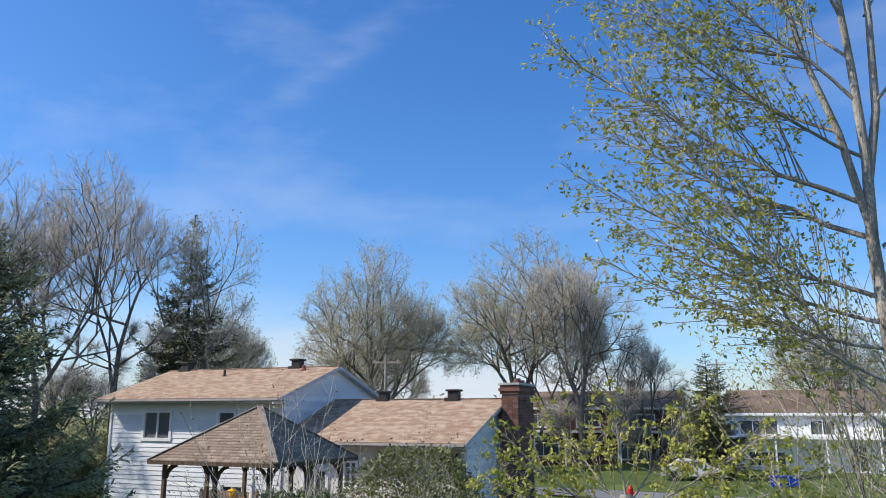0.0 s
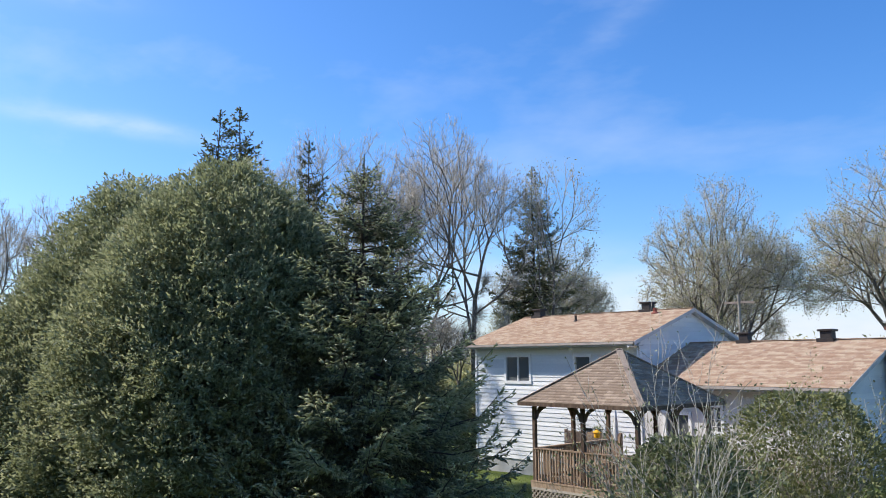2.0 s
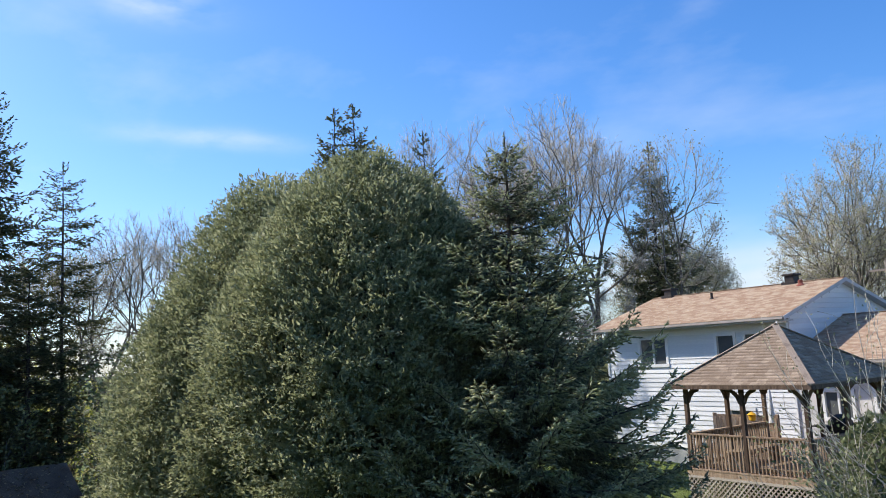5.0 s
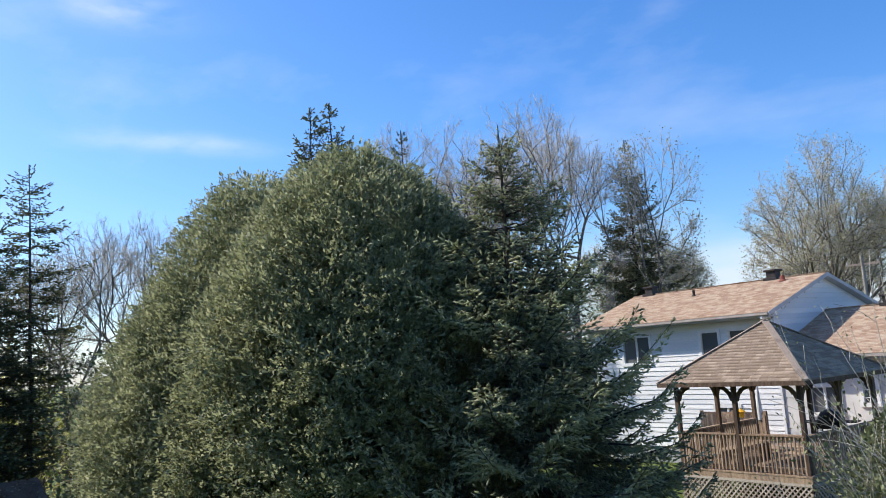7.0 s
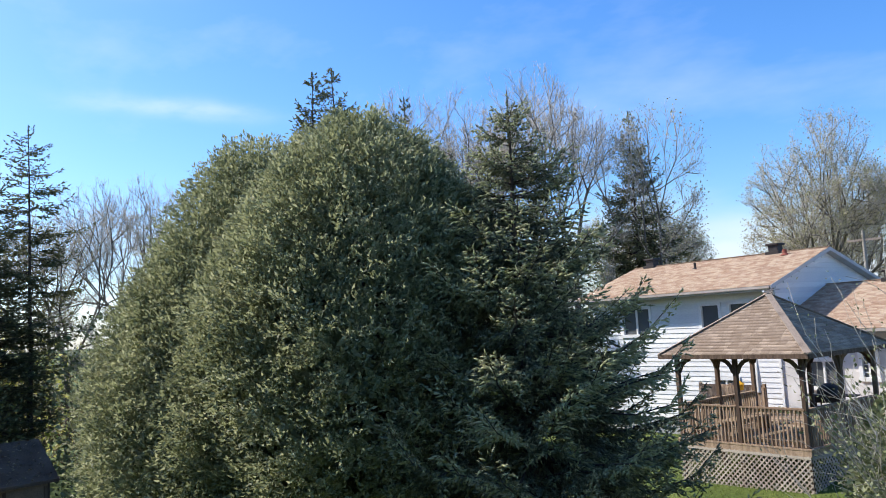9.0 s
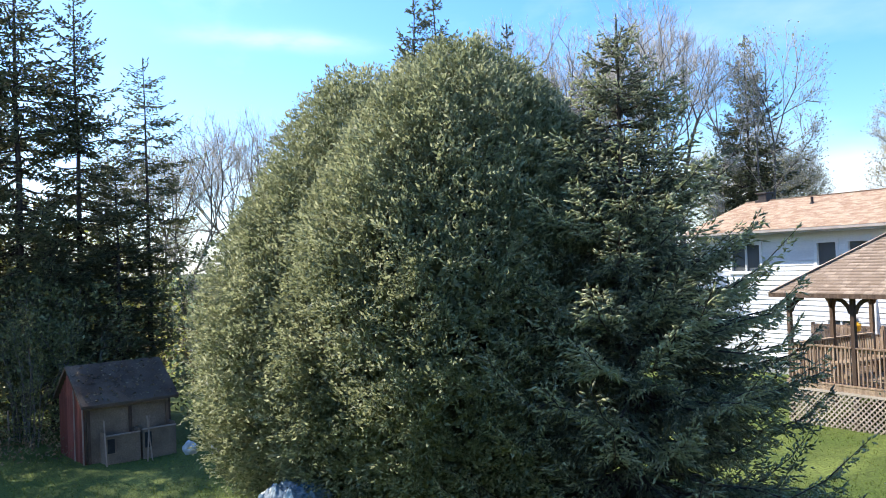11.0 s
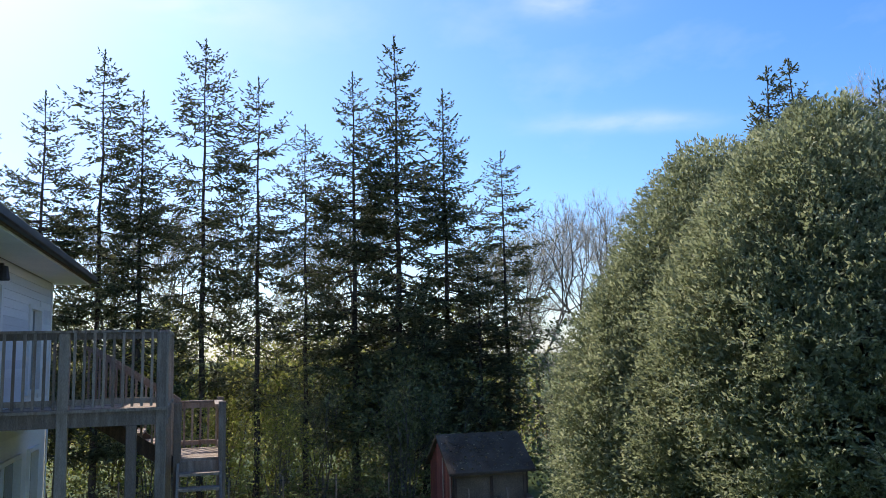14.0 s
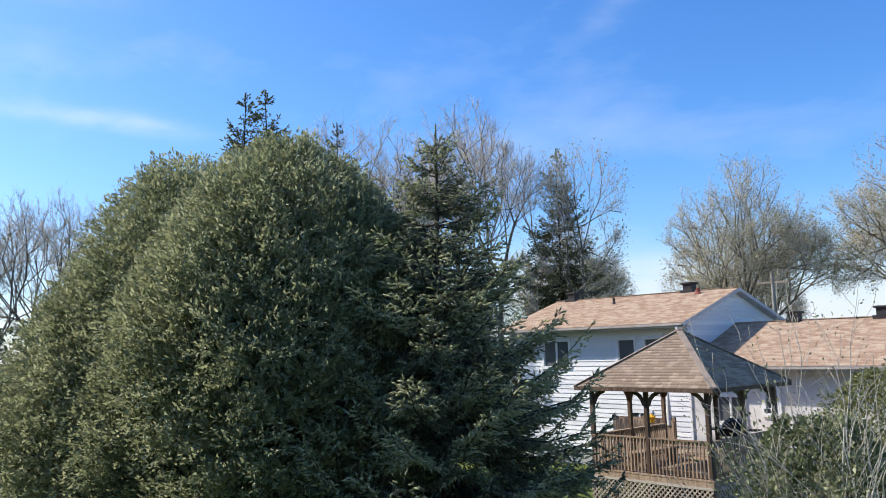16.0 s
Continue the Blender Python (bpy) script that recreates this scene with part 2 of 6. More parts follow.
RED = surf("red_paint", (0.45, 0.02, 0.015), (0.58, 0.035, 0.02), 6, 0.45, 0.05, 30, 0.06)
BLUE = surf("blue_plastic", (0.01, 0.045, 0.32), (0.02, 0.07, 0.42), 5, 0.4, 0.0, 30, 0.04)
WHITE = surf("white_plastic", (0.62, 0.62, 0.60), (0.74, 0.74, 0.72), 5, 0.45, 0.05, 30, 0.04)
TARP = surf("blue_tarp", (0.055, 0.132, 0.198), (0.363, 0.396, 0.413), 5.0, 0.45, 0.3, 14, 0.2, c3=(0.154, 0.220, 0.264))
BARK = surf("grey_bark", (0.11, 0.095, 0.08), (0.22, 0.195, 0.165), 2.5, 0.95, 0.8, 25, 0.2, stretch=(3, 3, 0.8))
PALE_BARK = surf("pale_bark", (0.24, 0.21, 0.175), (0.40, 0.36, 0.31), 2.5, 0.95, 0.8, 25, 0.2, stretch=(3, 3, 0.8))
SPRUCE_BARK = surf("spruce_bark", (0.055, 0.042, 0.034), (0.12, 0.095, 0.075), 3, 0.95, 0.8, 25, 0.2, stretch=(3, 3, 0.8))
TWIG = surf("twigs", (0.36, 0.33, 0.275), (0.55, 0.50, 0.43), 1.0, 0.9, 0.0, 12, 0.15)
CEDAR = leafy("cedar_sprays", (0.20, 0.22, 0.115), (0.30, 0.325, 0.17), (0.47, 0.47, 0.28), 0.9, through_light=0.5)
SPRUCE = leafy("spruce_needles", (0.17, 0.19, 0.12), (0.25, 0.27, 0.165), (0.40, 0.40, 0.26), 0.8, through_light=0.5)
# pale new shoots, with sunlight on the bough ends put into their colour
SPRUCE_LIT_TIP = leafy("spruce_lit_tips", (0.40, 0.42, 0.22), (0.53, 0.55, 0.31), (0.64, 0.62, 0.40), 1.5, through_light=0.45)
SPRUCE_FAR = leafy("far_needles", (0.16, 0.175, 0.10), (0.24, 0.26, 0.145), (0.37, 0.36, 0.2), 0.5, through_light=0.7)
YOUNG = leafy("young_leaves", (0.28, 0.32, 0.07), (0.43, 0.44, 0.12), (0.56, 0.49, 0.19), 0.9, through_light=0.65)
LIME = leafy("lime_leaves", (0.29, 0.33, 0.05), (0.45, 0.45, 0.09), (0.58, 0.53, 0.16), 0.9, through_light=0.4)
OLIVE = leafy("olive_leaves", (0.13, 0.14, 0.05), (0.21, 0.22, 0.085), (0.33, 0.33, 0.15), 1.2, through_light=0.3)
GREYLEAF = leafy("grey_green_leaves", (0.10, 0.125, 0.055), (0.20, 0.225, 0.11), (0.38, 0.39, 0.22), 1.6, through_light=0.3)
BUDS = leafy("opening_buds", (0.30, 0.285, 0.13), (0.43, 0.41, 0.2), (0.56, 0.52, 0.29), 0.6, through_light=0.4)
LITTER = leafy("dry_leaves", (0.13, 0.09, 0.05), (0.24, 0.17, 0.09), (0.38, 0.30, 0.17), 1.5, through_light=0.2)


# ---- mesh helpers ----
def part(name, bm, material, parent=None, label=""):
    """Links a bmesh as one mesh object."""
    me = bpy.data.meshes.new(name)
    bm.to_mesh(me)
    bm.free()
    me.materials.append(material)
    ob = new(name, me)
    ob.parent = parent
    if label:
        ob["label"] = label
    return ob


def thing(name, x, y, z, rz=0.0, label="", category="", group="", kind=""):
    ob = new(name)
    ob.matrix_basis = pose(x, y, z, 0, 0, rz)
    return tagged(ob, label, category, group, kind)


def box(bm, x0, x1, y0, y1, z0, z1, m=None):
    v = [bm.verts.new((x, y, z)) for x in (x0, x1) for y in (y0, y1) for z in (z0, z1)]
    for f in ((0, 1, 3, 2), (4, 6, 7, 5), (0, 4, 5, 1), (2, 3, 7, 6), (0, 2, 6, 4), (1, 5, 7, 3)):
        bm.faces.new([v[i] for i in f])
    if m:
        bmesh.ops.transform(bm, matrix=m, verts=v)
    return bm


def boxes(*rows):
    bm = bmesh.new()
    for r in rows:
        box(bm, *r)
    return bm


def bevelled(bm, w=0.01):
    bmesh.ops.bevel(bm, geom=list(bm.edges), offset=w, segments=1, affect="EDGES")
    return bm


def prism(points, depth, axis="x", at=0.0):
    """A flat outline pushed out along an axis; points are the other two coordinates in order."""
    bm = bmesh.new()
    rings = []
    for d in (at, at + depth):
        if axis == "x":
            rings.append([bm.verts.new((d, p, q)) for p, q in points])
        elif axis == "y":
            rings.append([bm.verts.new((p, d, q)) for p, q in points])
        else:
            rings.append([bm.verts.new((p, q, d)) for p, q in points])
    n = len(points)
    bm.faces.new(rings[0]), bm.faces.new(rings[1][::-1])
    for i in range(n):
        bm.faces.new((rings[0][i], rings[1][i], rings[1][(i + 1) % n], rings[0][(i + 1) % n]))
    bmesh.ops.recalc_face_normals(bm, faces=bm.faces)
    return bm


def cyl(r0, r1, h, n=12, at=(0, 0, 0)):
    bm = bmesh.new()
    bmesh.ops.create_cone(bm, cap_ends=True, segments=n, radius1=r0, radius2=r1, depth=h, matrix=Matrix.Translation((at[0], at[1], at[2] + h / 2)))
    return bm


def np_mesh(name, verts, faces, material, parent=None, label="", smooth=False):
    """A mesh from arrays of vertices and of equal-sided faces."""
    verts, faces = np.asarray(verts, np.float32), np.asarray(faces, np.int32)
    me = bpy.data.meshes.new(name)
    k = faces.shape[1]
    me.vertices.add(len(verts)), me.loops.add(faces.size), me.polygons.add(len(faces))
    me.vertices.foreach_set("co", verts.ravel())
    me.loops.foreach_set("vertex_index", faces.ravel())
    me.polygons.foreach_set("loop_start", np.arange(0, faces.size, k, dtype=np.int32))
    me.polygons.foreach_set("loop_total", np.full(len(faces), k, np.int32))
    if smooth:
        me.polygons.foreach_set("use_smooth", np.ones(len(faces), bool))
    me.update(calc_edges=True)
    me.materials.append(material)
    ob = new(name, me)
    ob.parent = parent
    if label:
        ob["label"] = label
    return ob


def unit(a):
    return a / np.maximum(np.linalg.norm(a, axis=-1, keepdims=True), 1e-9)


def blades(P, D, L, W, rng, curl=0.25):
    """Small leaf-shaped quads: at P, along D, L long and W wide, folded at random round their axis."""
    n = len(P)
    D = unit(D)
    side = unit(np.cross(D, rng.normal(size=(n, 3))))
    up = np.cross(side, D)
    L, W = np.broadcast_to(L, n)[:, None], np.broadcast_to(W, n)[:, None]
    mid = P + D * L * 0.5 + up * L * curl * 0.4
    V = np.stack([P, mid + side * W * 0.5, P + D * L - up * L * curl * 0.3, mid - side * W * 0.5], 1).reshape(-1, 3)
    return V, np.arange(4 * n).reshape(-1, 4)


def spindles(P, D, L, R, rng):
    """Slim three-sided shoots that swell and end in a point."""
    n = len(P)
    D = unit(D)
    a = unit(np.cross(D, rng.normal(size=(n, 3))))
    b = np.cross(D, a)
    L, R = np.broadcast_to(L, n)[:, None], np.broadcast_to(R, n)[:, None]
    mid = P + D * L * 0.35
    ring = [mid + R * (math.cos(t) * a + math.sin(t) * b) for t in (0, 2.094, 4.189)]
    V = np.stack([P, *ring, P + D * L], 1).reshape(-1, 3)
    F = np.array([(0, 2, 1), (0, 3, 2), (0, 1, 3), (4, 1, 2), (4, 2, 3), (4, 3, 1)])
    return V, (F[None] + 5 * np.arange(n)[:, None, None]).reshape(-1, 3)


def tubes(paths, sides):
    """Tapered tubes along paths of (points, radii)."""
    Vs, Fs, base = [], [], 0
    ang = np.arange(sides) * 2 * math.pi / sides
    for pts, rad in paths:
        pts, rad = np.asarray(pts, float), np.asarray(rad, float)
        t = unit(np.gradient(pts, axis=0))
        ref = np.array((0.31, 0.17, 1.0)) if abs(t[0][2]) < 0.9 else np.array((1.0, 0.2, 0.1))
        a = unit(np.cross(t, ref))
        b = np.cross(t, a)
        ring = pts[:, None] + rad[:, None, None] * (np.cos(ang)[None, :, None] * a[:, None] + np.sin(ang)[None, :, None] * b[:, None])
        k = len(pts)
        Vs.append(ring.reshape(-1, 3))
        i, j = np.meshgrid(np.arange(k - 1), np.arange(sides), indexing="ij")
        jn = (j + 1) % sides
        Fs.append(np.stack([i * sides + j, i * sides + jn, (i + 1) * sides + jn, (i + 1) * sides + j], -1).reshape(-1, 4) + base)
        base += k * sides
    return np.concatenate(Vs), np.concatenate(Fs)


def joined(pieces):
    Vs, Fs, base = [], [], 0
    for V, F in pieces:
        Vs.append(V), Fs.append(F + base)
        base += len(V)
    return np.concatenate(Vs), np.concatenate(Fs)


def step(a):
    a = np.clip(a, 0, 1)
    return a * a * (3 - 2 * a)


def level(x, y):
    """The ground's height."""
    x, y = np.asarray(x, float), np.asarray(y, float)
    z = 1.05 * step((x + 21) / 13) * step((y - 20) / 11) - 0.3 * step((-x - 13) / 8) * (1 - step((y - 14) / 10))
    z = z + 1.05 * step((-x - 8) / 20) * step((y - 40) / 8) * 0.9 + 0.35 * step((y - 52) / 40)
    return z


# ---- ground ----
def build_ground():
    xs = np.concatenate([np.linspace(-1500, -80, 12), np.linspace(-75, 60, 136), np.linspace(70, 1500, 12)])
    ys = np.concatenate([np.linspace(-1500, -60, 12), np.linspace(-55, 110, 166), np.linspace(120, 2500, 14)])
    X, Y = np.meshgrid(xs, ys, indexing="ij")
    Z = level(X, Y) + 0.04 * np.sin(X * 0.9 + 1.3 * np.sin(Y * 0.5)) * np.sin(Y * 0.7)
    V = np.stack([X, Y, Z], -1).reshape(-1, 3)
    i, j = np.meshgrid(np.arange(len(xs) - 1), np.arange(len(ys) - 1), indexing="ij")
    w = len(ys)
    F = np.stack([i * w + j, (i + 1) * w + j, (i + 1) * w + j + 1, i * w + j + 1], -1).reshape(-1, 4)
    g = np_mesh("ground", V, F, GRASS, smooth=True)
    tagged(g, "bright green spring lawn with uneven mown grass", "lawn", kind="structure")
    rng = np.random.default_rng(5)
    n = 60000
    P = np.stack([rng.uniform(-26, 2, n), rng.uniform(4, 34, n), np.zeros(n)], 1)
    P[:, 2] = level(P[:, 0], P[:, 1]) - 0.01
    D = np.stack([rng.normal(0, 0.35, n), rng.normal(0, 0.35, n), np.ones(n)], 1)
    V, F = blades(P, D, rng.uniform(0.04, 0.09, n), 0.022, rng)
    tagged(np_mesh("grass", V, F, BLADE), "short green grass blades standing on the lawn", "grass", kind="stuff")


build_ground()


# ---- houses ----
def spans(a0, a1, cuts):
    """What is left of a0..a1 after the cuts."""
    out, s = [], a0
    for c0, c1 in sorted(cuts):
        if c0 > s + 0.01:
            out.append((s, min(c0, a1)))
        s = max(s, c1)
    if s < a1 - 0.01:
        out.append((s, a1))
    return out


def wall_core(name, parent, axis, at, thick, a0, a1, z0, z1, holes, material):
    """A wall with real openings. axis x: the wall runs along x at y = at and is thick towards +y; axis y likewise towards -x."""
    bm = bmesh.new()
    zs = sorted({z0, z1, *[z for h in holes for z in (h[2], h[3]) if z0 < z < z1]})
    for b, t in zip(zs, zs[1:]):
        cuts = [(h[0], h[1]) for h in holes if h[2] < t - 1e-4 and h[3] > b + 1e-4]
        for s, e in spans(a0, a1, cuts):
            if axis == "x":
                box(bm, s, e, at, at + thick, b, t)
            else:
                box(bm, at - thick, at, s, e, b, t)
    return part(name, bm, material, parent)


BOARDS = {}


def board(parent, axis, at, a0, a1, z, h, material, name="board"):
    """One lapped siding board, its foot proud of its head."""
    key = (axis, round(a1 - a0, 2), round(h, 3), material.name)
    if key not in BOARDS:
        n = a1 - a0
        if axis == "x":
            bm = prism([(0, 0), (-0.038, 0), (-0.010, h), (0, h)], n, "x")
        else:
            bm = prism([(0, 0), (0.038, 0), (0.010, h), (0, h)], n, "y")
        me = bpy.data.meshes.new(name)
        bm.to_mesh(me)
        bm.free()
        me.materials.append(material)
        BOARDS[key] = me
    ob = new(name, BOARDS[key])
    ob.location = (a0, at, z) if axis == "x" else (at, a0, z)
    ob.parent = parent
    return ob


def side_boards(parent, axis, at, a0, a1, z0, z1, holes, lap=0.2, top=None, material=None):
    """Rows of boards; top(z) narrows the row under a gable."""
    z = z0
    while z < z1 - 0.03:
        h = min(lap, z1 - z)
        lo, hi = (a0, a1) if top is None else top(z + h)
        lo, hi = max(lo, a0), min(hi, a1)
        if hi - lo > 0.1:
            cuts = [(w[0], w[1]) for w in holes if w[2] < z + h - 0.01 and w[3] > z + 0.01]
            for s, e in spans(lo, hi, cuts):
                board(parent, axis, at, s, e, z, h, material or SIDING)
        z += lap


def window(parent, axis, at, a0, a1, z0, z1, panes=2, frame_mat=None, bars=0, name="window"):
    """A framed window in an opening, with its panes set back."""
    fm = frame_mat or TRIM

    def bx(bm, s, e, d0, d1, b, t):
        if axis == "x":
            box(bm, s, e, at + d0, at + d1, b, t)
        else:
            box(bm, at - d1, at - d0, s, e, b, t)
    bm = bmesh.new()
    f = 0.1
    bx(bm, a0 - 0.03, a0 + f, -0.065, 0.1, z0, z1), bx(bm, a1 - f, a1 + 0.03, -0.065, 0.1, z0, z1)
    bx(bm, a0 - 0.03, a1 + 0.03, -0.07, 0.1, z1 - f, z1 + 0.03), bx(bm, a0 - 0.05, a1 + 0.05, -0.08, 0.1, z0 - 0.04, z0 + f)
    w = part(name, bm, fm, parent, "white framed window with dark glass")
    n = (a1 - a0 - 2 * f) / panes
    for i in range(1, panes):
        bm = bmesh.new()
        c = a0 + f + i * n
        bx(bm, c - 0.035, c + 0.035, -0.03, 0.08, z0 + f, z1 - f)
        part("mullion", bm, fm, w)
    for i in range(panes):
        bm = bmesh.new()
        s = a0 + f + i * n
        bx(bm, s + 0.02, s + n - 0.02, 0.03 + 0.01 * i, 0.045 + 0.01 * i, z0 + f, z1 - f)
        part("pane", bm, PANE, w)
    for i in range(bars):
        bm = bmesh.new()
        zz = z0 + (z1 - z0) * (i + 1) / (bars + 1)
        bx(bm, a0 + f, a1 - f, 0.0, 0.03, zz - 0.012, zz + 0.012)
        part("glazing_bar", bm, fm, w)
    return w


def shingle_slope(name, parent, x0, x1, y0, z0, y1, z1, material, tab=0.32, course=0.145, seed=1):
    """A roof slope of overlapping shingles between its eave (y0, z0) and ridge (y1, z1), along x."""
    rng = np.random.default_rng(seed)
    run = math.hypot(y1 - y0, z1 - z0)
    up = np.array((0, (y1 - y0) / run, (z1 - z0) / run))
    out = np.array((0, -up[2], up[1])) * (1 if y1 > y0 else -1)
    V, F = [], []
    s, r = 0.0, 0
    while s < run - 0.02:
        e = min(s + course * 1.12, run)
        x = x0 - (r % 2) * tab * 0.5
        while x < x1 - 0.01:
            w = tab * rng.uniform(0.7, 1.3)
            xa, xb = max(x, x0), min(x + w, x1)
            if xb - xa > 0.02:
                lift = 0.016 + rng.uniform(0, 0.008)
                o = np.array((0, y0, z0))
                a, b = o + up * s, o + up * e
                base = len(V) * 1
                for xx in (xa + 0.003, xb - 0.003):
                    V += [a + (xx, 0, 0), a + out * lift + (xx, 0, 0), b + out * 0.006 + (xx, 0, 0)]
                F += [(base, base + 3, base + 4, base + 1), (base + 1, base + 4, base + 5, base + 2)]
            x += w
        s += course
        r += 1
    ob = np_mesh(name, V, F, material, parent, "overlapping asphalt shingles in mixed tan and brown")
    ob["kind"] = "stuff"
    return ob


def gable_roof(parent, x0, x1, ye0, ye1, ze, yr, zr, material, seed):
    """Two slopes with boards, fascia and shingles."""
    t = 0.14
    slab = part("roof", prism([(ye0, ze), (yr, zr), (ye1, ze), (ye1, ze - t), (yr, zr - t), (ye0, ze - t)], x1 - x0, "x", x0), VERGE, parent)
    shingle_slope("shingles", slab, x0 - 0.02, x1 + 0.02, ye0 - 0.03, ze - 0.005, yr, zr + 0.004, material, seed=seed)
    shingle_slope("shingles", slab, x0 - 0.02, x1 + 0.02, ye1 + 0.03, ze - 0.005, yr, zr + 0.004, material, seed=seed + 1)
    bm = bmesh.new()
    for y in np.arange(x0, x1, 0.3):
        box(bm, y, min(y + 0.29, x1), yr - 0.13, yr + 0.13, zr + 0.012, zr + 0.034)
    part("ridge_cap", bm, material, slab)
    part("gutter", boxes((x0 + 0.02, x1 - 0.02, ye0 - 0.1, ye0 - 0.002, ze - 0.11, ze - 0.02)), GUTTER, slab, "taupe metal gutter along the eave")
    return slab


def roof_vent(x, y, z, s=1.0):
    v = thing("roof_vent", x, y, z, 0, "dark metal box vent on the shingled roof ridge", "roof vent", "roof vents")
    part("base", bevelled(boxes((-0.3 * s, 0.3 * s, -0.3 * s, 0.3 * s, -0.14, 0.02)), 0.01), METAL_DARK, v)
    part("body", bevelled(boxes((-0.2 * s, 0.2 * s, -0.2 * s, 0.2 * s, 0.02, 0.26 * s)), 0.01), METAL_DARK, v)
    part("cap", bevelled(boxes((-0.27 * s, 0.27 * s, -0.27 * s, 0.27 * s, 0.26 * s, 0.34 * s)), 0.02), METAL_DARK, v)
    return v


def build_house():
    h = thing("house", 0, 0, 0, 0, "white clapboard two-storey house with tan shingle roof", "house")
    X0, X1, Y0, Y1, Z0, ZE, YR, ZR = -24.85, -15.35, 32.28, 40.4, 0.7, 6.0, 36.25, 7.52
    up = [(-22.9, -21.25, 4.2, 5.5), (-18.75, -17.75, 4.4, 5.48), (-17.42, -16.42, 4.4, 5.48), (-18.4, -17.15, 1.9, 2.45)]
    part("foundation", boxes((X0, X1, Y0 + 0.02, Y1, -0.6, Z0)), CONCRETE, h, "grey concrete foundation")
    w = wall_core("front_wall", h, "x", Y0, 0.18, X0 + 0.18, X1 - 0.18, Z0, ZE - 0.1, up, SIDING)
    side_boards(w, "x", Y0, X0 - 0.01, X1 + 0.03, Z0, ZE - 0.14, up)
    slope = (ZR - ZE) / (YR - 31.55)
    def top(z):
        k = max(0.0, (z - ZE + 0.05) / slope)
        return (Y0 - 0.4 + k, 2 * YR - Y0 + 0.4 - k)
    e = part("gable_wall", prism([(Y0, Z0), (Y1, Z0), (Y1, ZE), (YR, ZR - 0.1), (Y0, ZE)], 0.18, "x", X1 - 0.18), SIDING, h)
    side_boards(e, "y", X1, Y0 + 0.01, Y1, 3.9, ZR - 0.2, [], top=top)
    part("gable_wall", prism([(Y0, Z0), (Y1, Z0), (Y1, ZE), (YR, ZR - 0.1), (Y0, ZE)], 0.18, "x", X0), SIDING, h)
    part("back_wall", boxes((X0 + 0.18, X1 - 0.18, Y1 - 0.18, Y1, Z0, ZE - 0.1)), SIDING, h)
    part("floor", boxes((X0 + 0.2, X1 - 0.2, Y0 + 0.2, Y1 - 0.2, 3.1, 3.3)), PLYWOOD, h)
    part("corner_board", boxes((X0 - 0.03, X0 + 0.09, Y0 - 0.066, Y0 - 0.052, Z0, ZE - 0.15)), TRIM, h)
    part("corner_board", boxes((X1 - 0.06, X1 + 0.04, Y0 - 0.066, Y0 - 0.052, Z0, ZE - 0.15)), TRIM, h)
    for a in up:
        window(h, "x", Y0, *a, panes=1 if a[1] - a[0] < 1.1 else 2)
    part("soffit", boxes((X0 - 0.2, X1 + 0.25, 31.57, Y0 - 0.05, ZE - 0.19, ZE - 0.142)), SOFFIT, h)
    r = gable_roof(h, X0 - 0.25, X1 + 0.3, 31.55, 40.95, ZE, YR, ZR, SHINGLE, 3)
    part("bargeboard", prism([(31.5, ZE + 0.0), (YR, ZR + 0.0), (41.0, ZE), (41.0, ZE - 0.15), (YR, ZR - 0.15), (31.5, ZE - 0.15)], 0.03, "x", X1 + 0.305), VERGE, h)
    part("bargeboard", prism([(31.5, ZE + 0.0), (YR, ZR + 0.0), (41.0, ZE), (41.0, ZE - 0.15), (YR, ZR - 0.15), (31.5, ZE - 0.15)], 0.03, "x", X0 - 0.285), VERGE, h)
    part("downpipe", boxes((X1 - 0.05, X1 + 0.03, 32.1, 32.18, 4.4, 5.85), (X1 - 0.05, X1 + 0.03, 31.5, 32.18, 5.75, 5.85)), TRIM, h)
    # the low wing
    W0, W1, WE, WZ = -15.35, -7.15, 4.28, 5.99
    holes = [(-14.3, -13.1, 2.1, 3.2), (-12.4, -11.75, 2.45, 3.55)]
    part("foundation", boxes((W0, W1, Y0 + 0.02, Y1, -0.4, 1.25)), CONCRETE, h)
    w = wall_core("wing_wall", h, "x", Y0, 0.18, W0 + 0.002, W1 - 0.18, 1.25, WE - 0.1, holes, STUCCO)
    for a in holes:
        window(h, "x", Y0, *a, bars=3 if a[0] > -13 else 0)
    def wtop(z):
        k = max(0.0, (z - WE + 0.05) / ((WZ - WE) / (36.28 - 31.58)))
        return (Y0 - 0.4 + k, 2 * 36.28 - Y0 + 0.4 - k)
    e = part("wing_gable_wall", prism([(Y0, 1.25), (Y1, 1.25), (Y1, WE), (36.28, WZ - 0.1), (Y0, WE)], 0.18, "x", W1 - 0.18), SIDING, h)
    side_boards(e, "y", W1, Y0 + 0.01, Y1, 1.25, WZ - 0.2, [], top=wtop)
    part("back_wall", boxes((W0, W1 - 0.18, Y1 - 0.18, Y1, 1.25, WE - 0.1)), SIDING, h)
    part("soffit", boxes((W0, W1 + 0.2, 31.6, Y0 - 0.05, WE - 0.19, WE - 0.142)), SOFFIT, h)
    gable_roof(h, W0 + 0.03, W1 + 0.25, 31.58, 40.98, WE, 36.28, WZ, SHINGLE, 7)
    part("bargeboard", prism([(31.53, WE), (36.28, WZ), (41.0, WE), (41.0, WE - 0.15), (36.28, WZ - 0.15), (31.53, WE - 0.15)], 0.03, "x", W1 + 0.255), VERGE, h)
    part("meter_box", bevelled(boxes((W1 - 0.5, W1 - 0.25, Y0 - 0.2, Y0 - 0.03, 3.55, 3.9))), METAL_DARK, h)
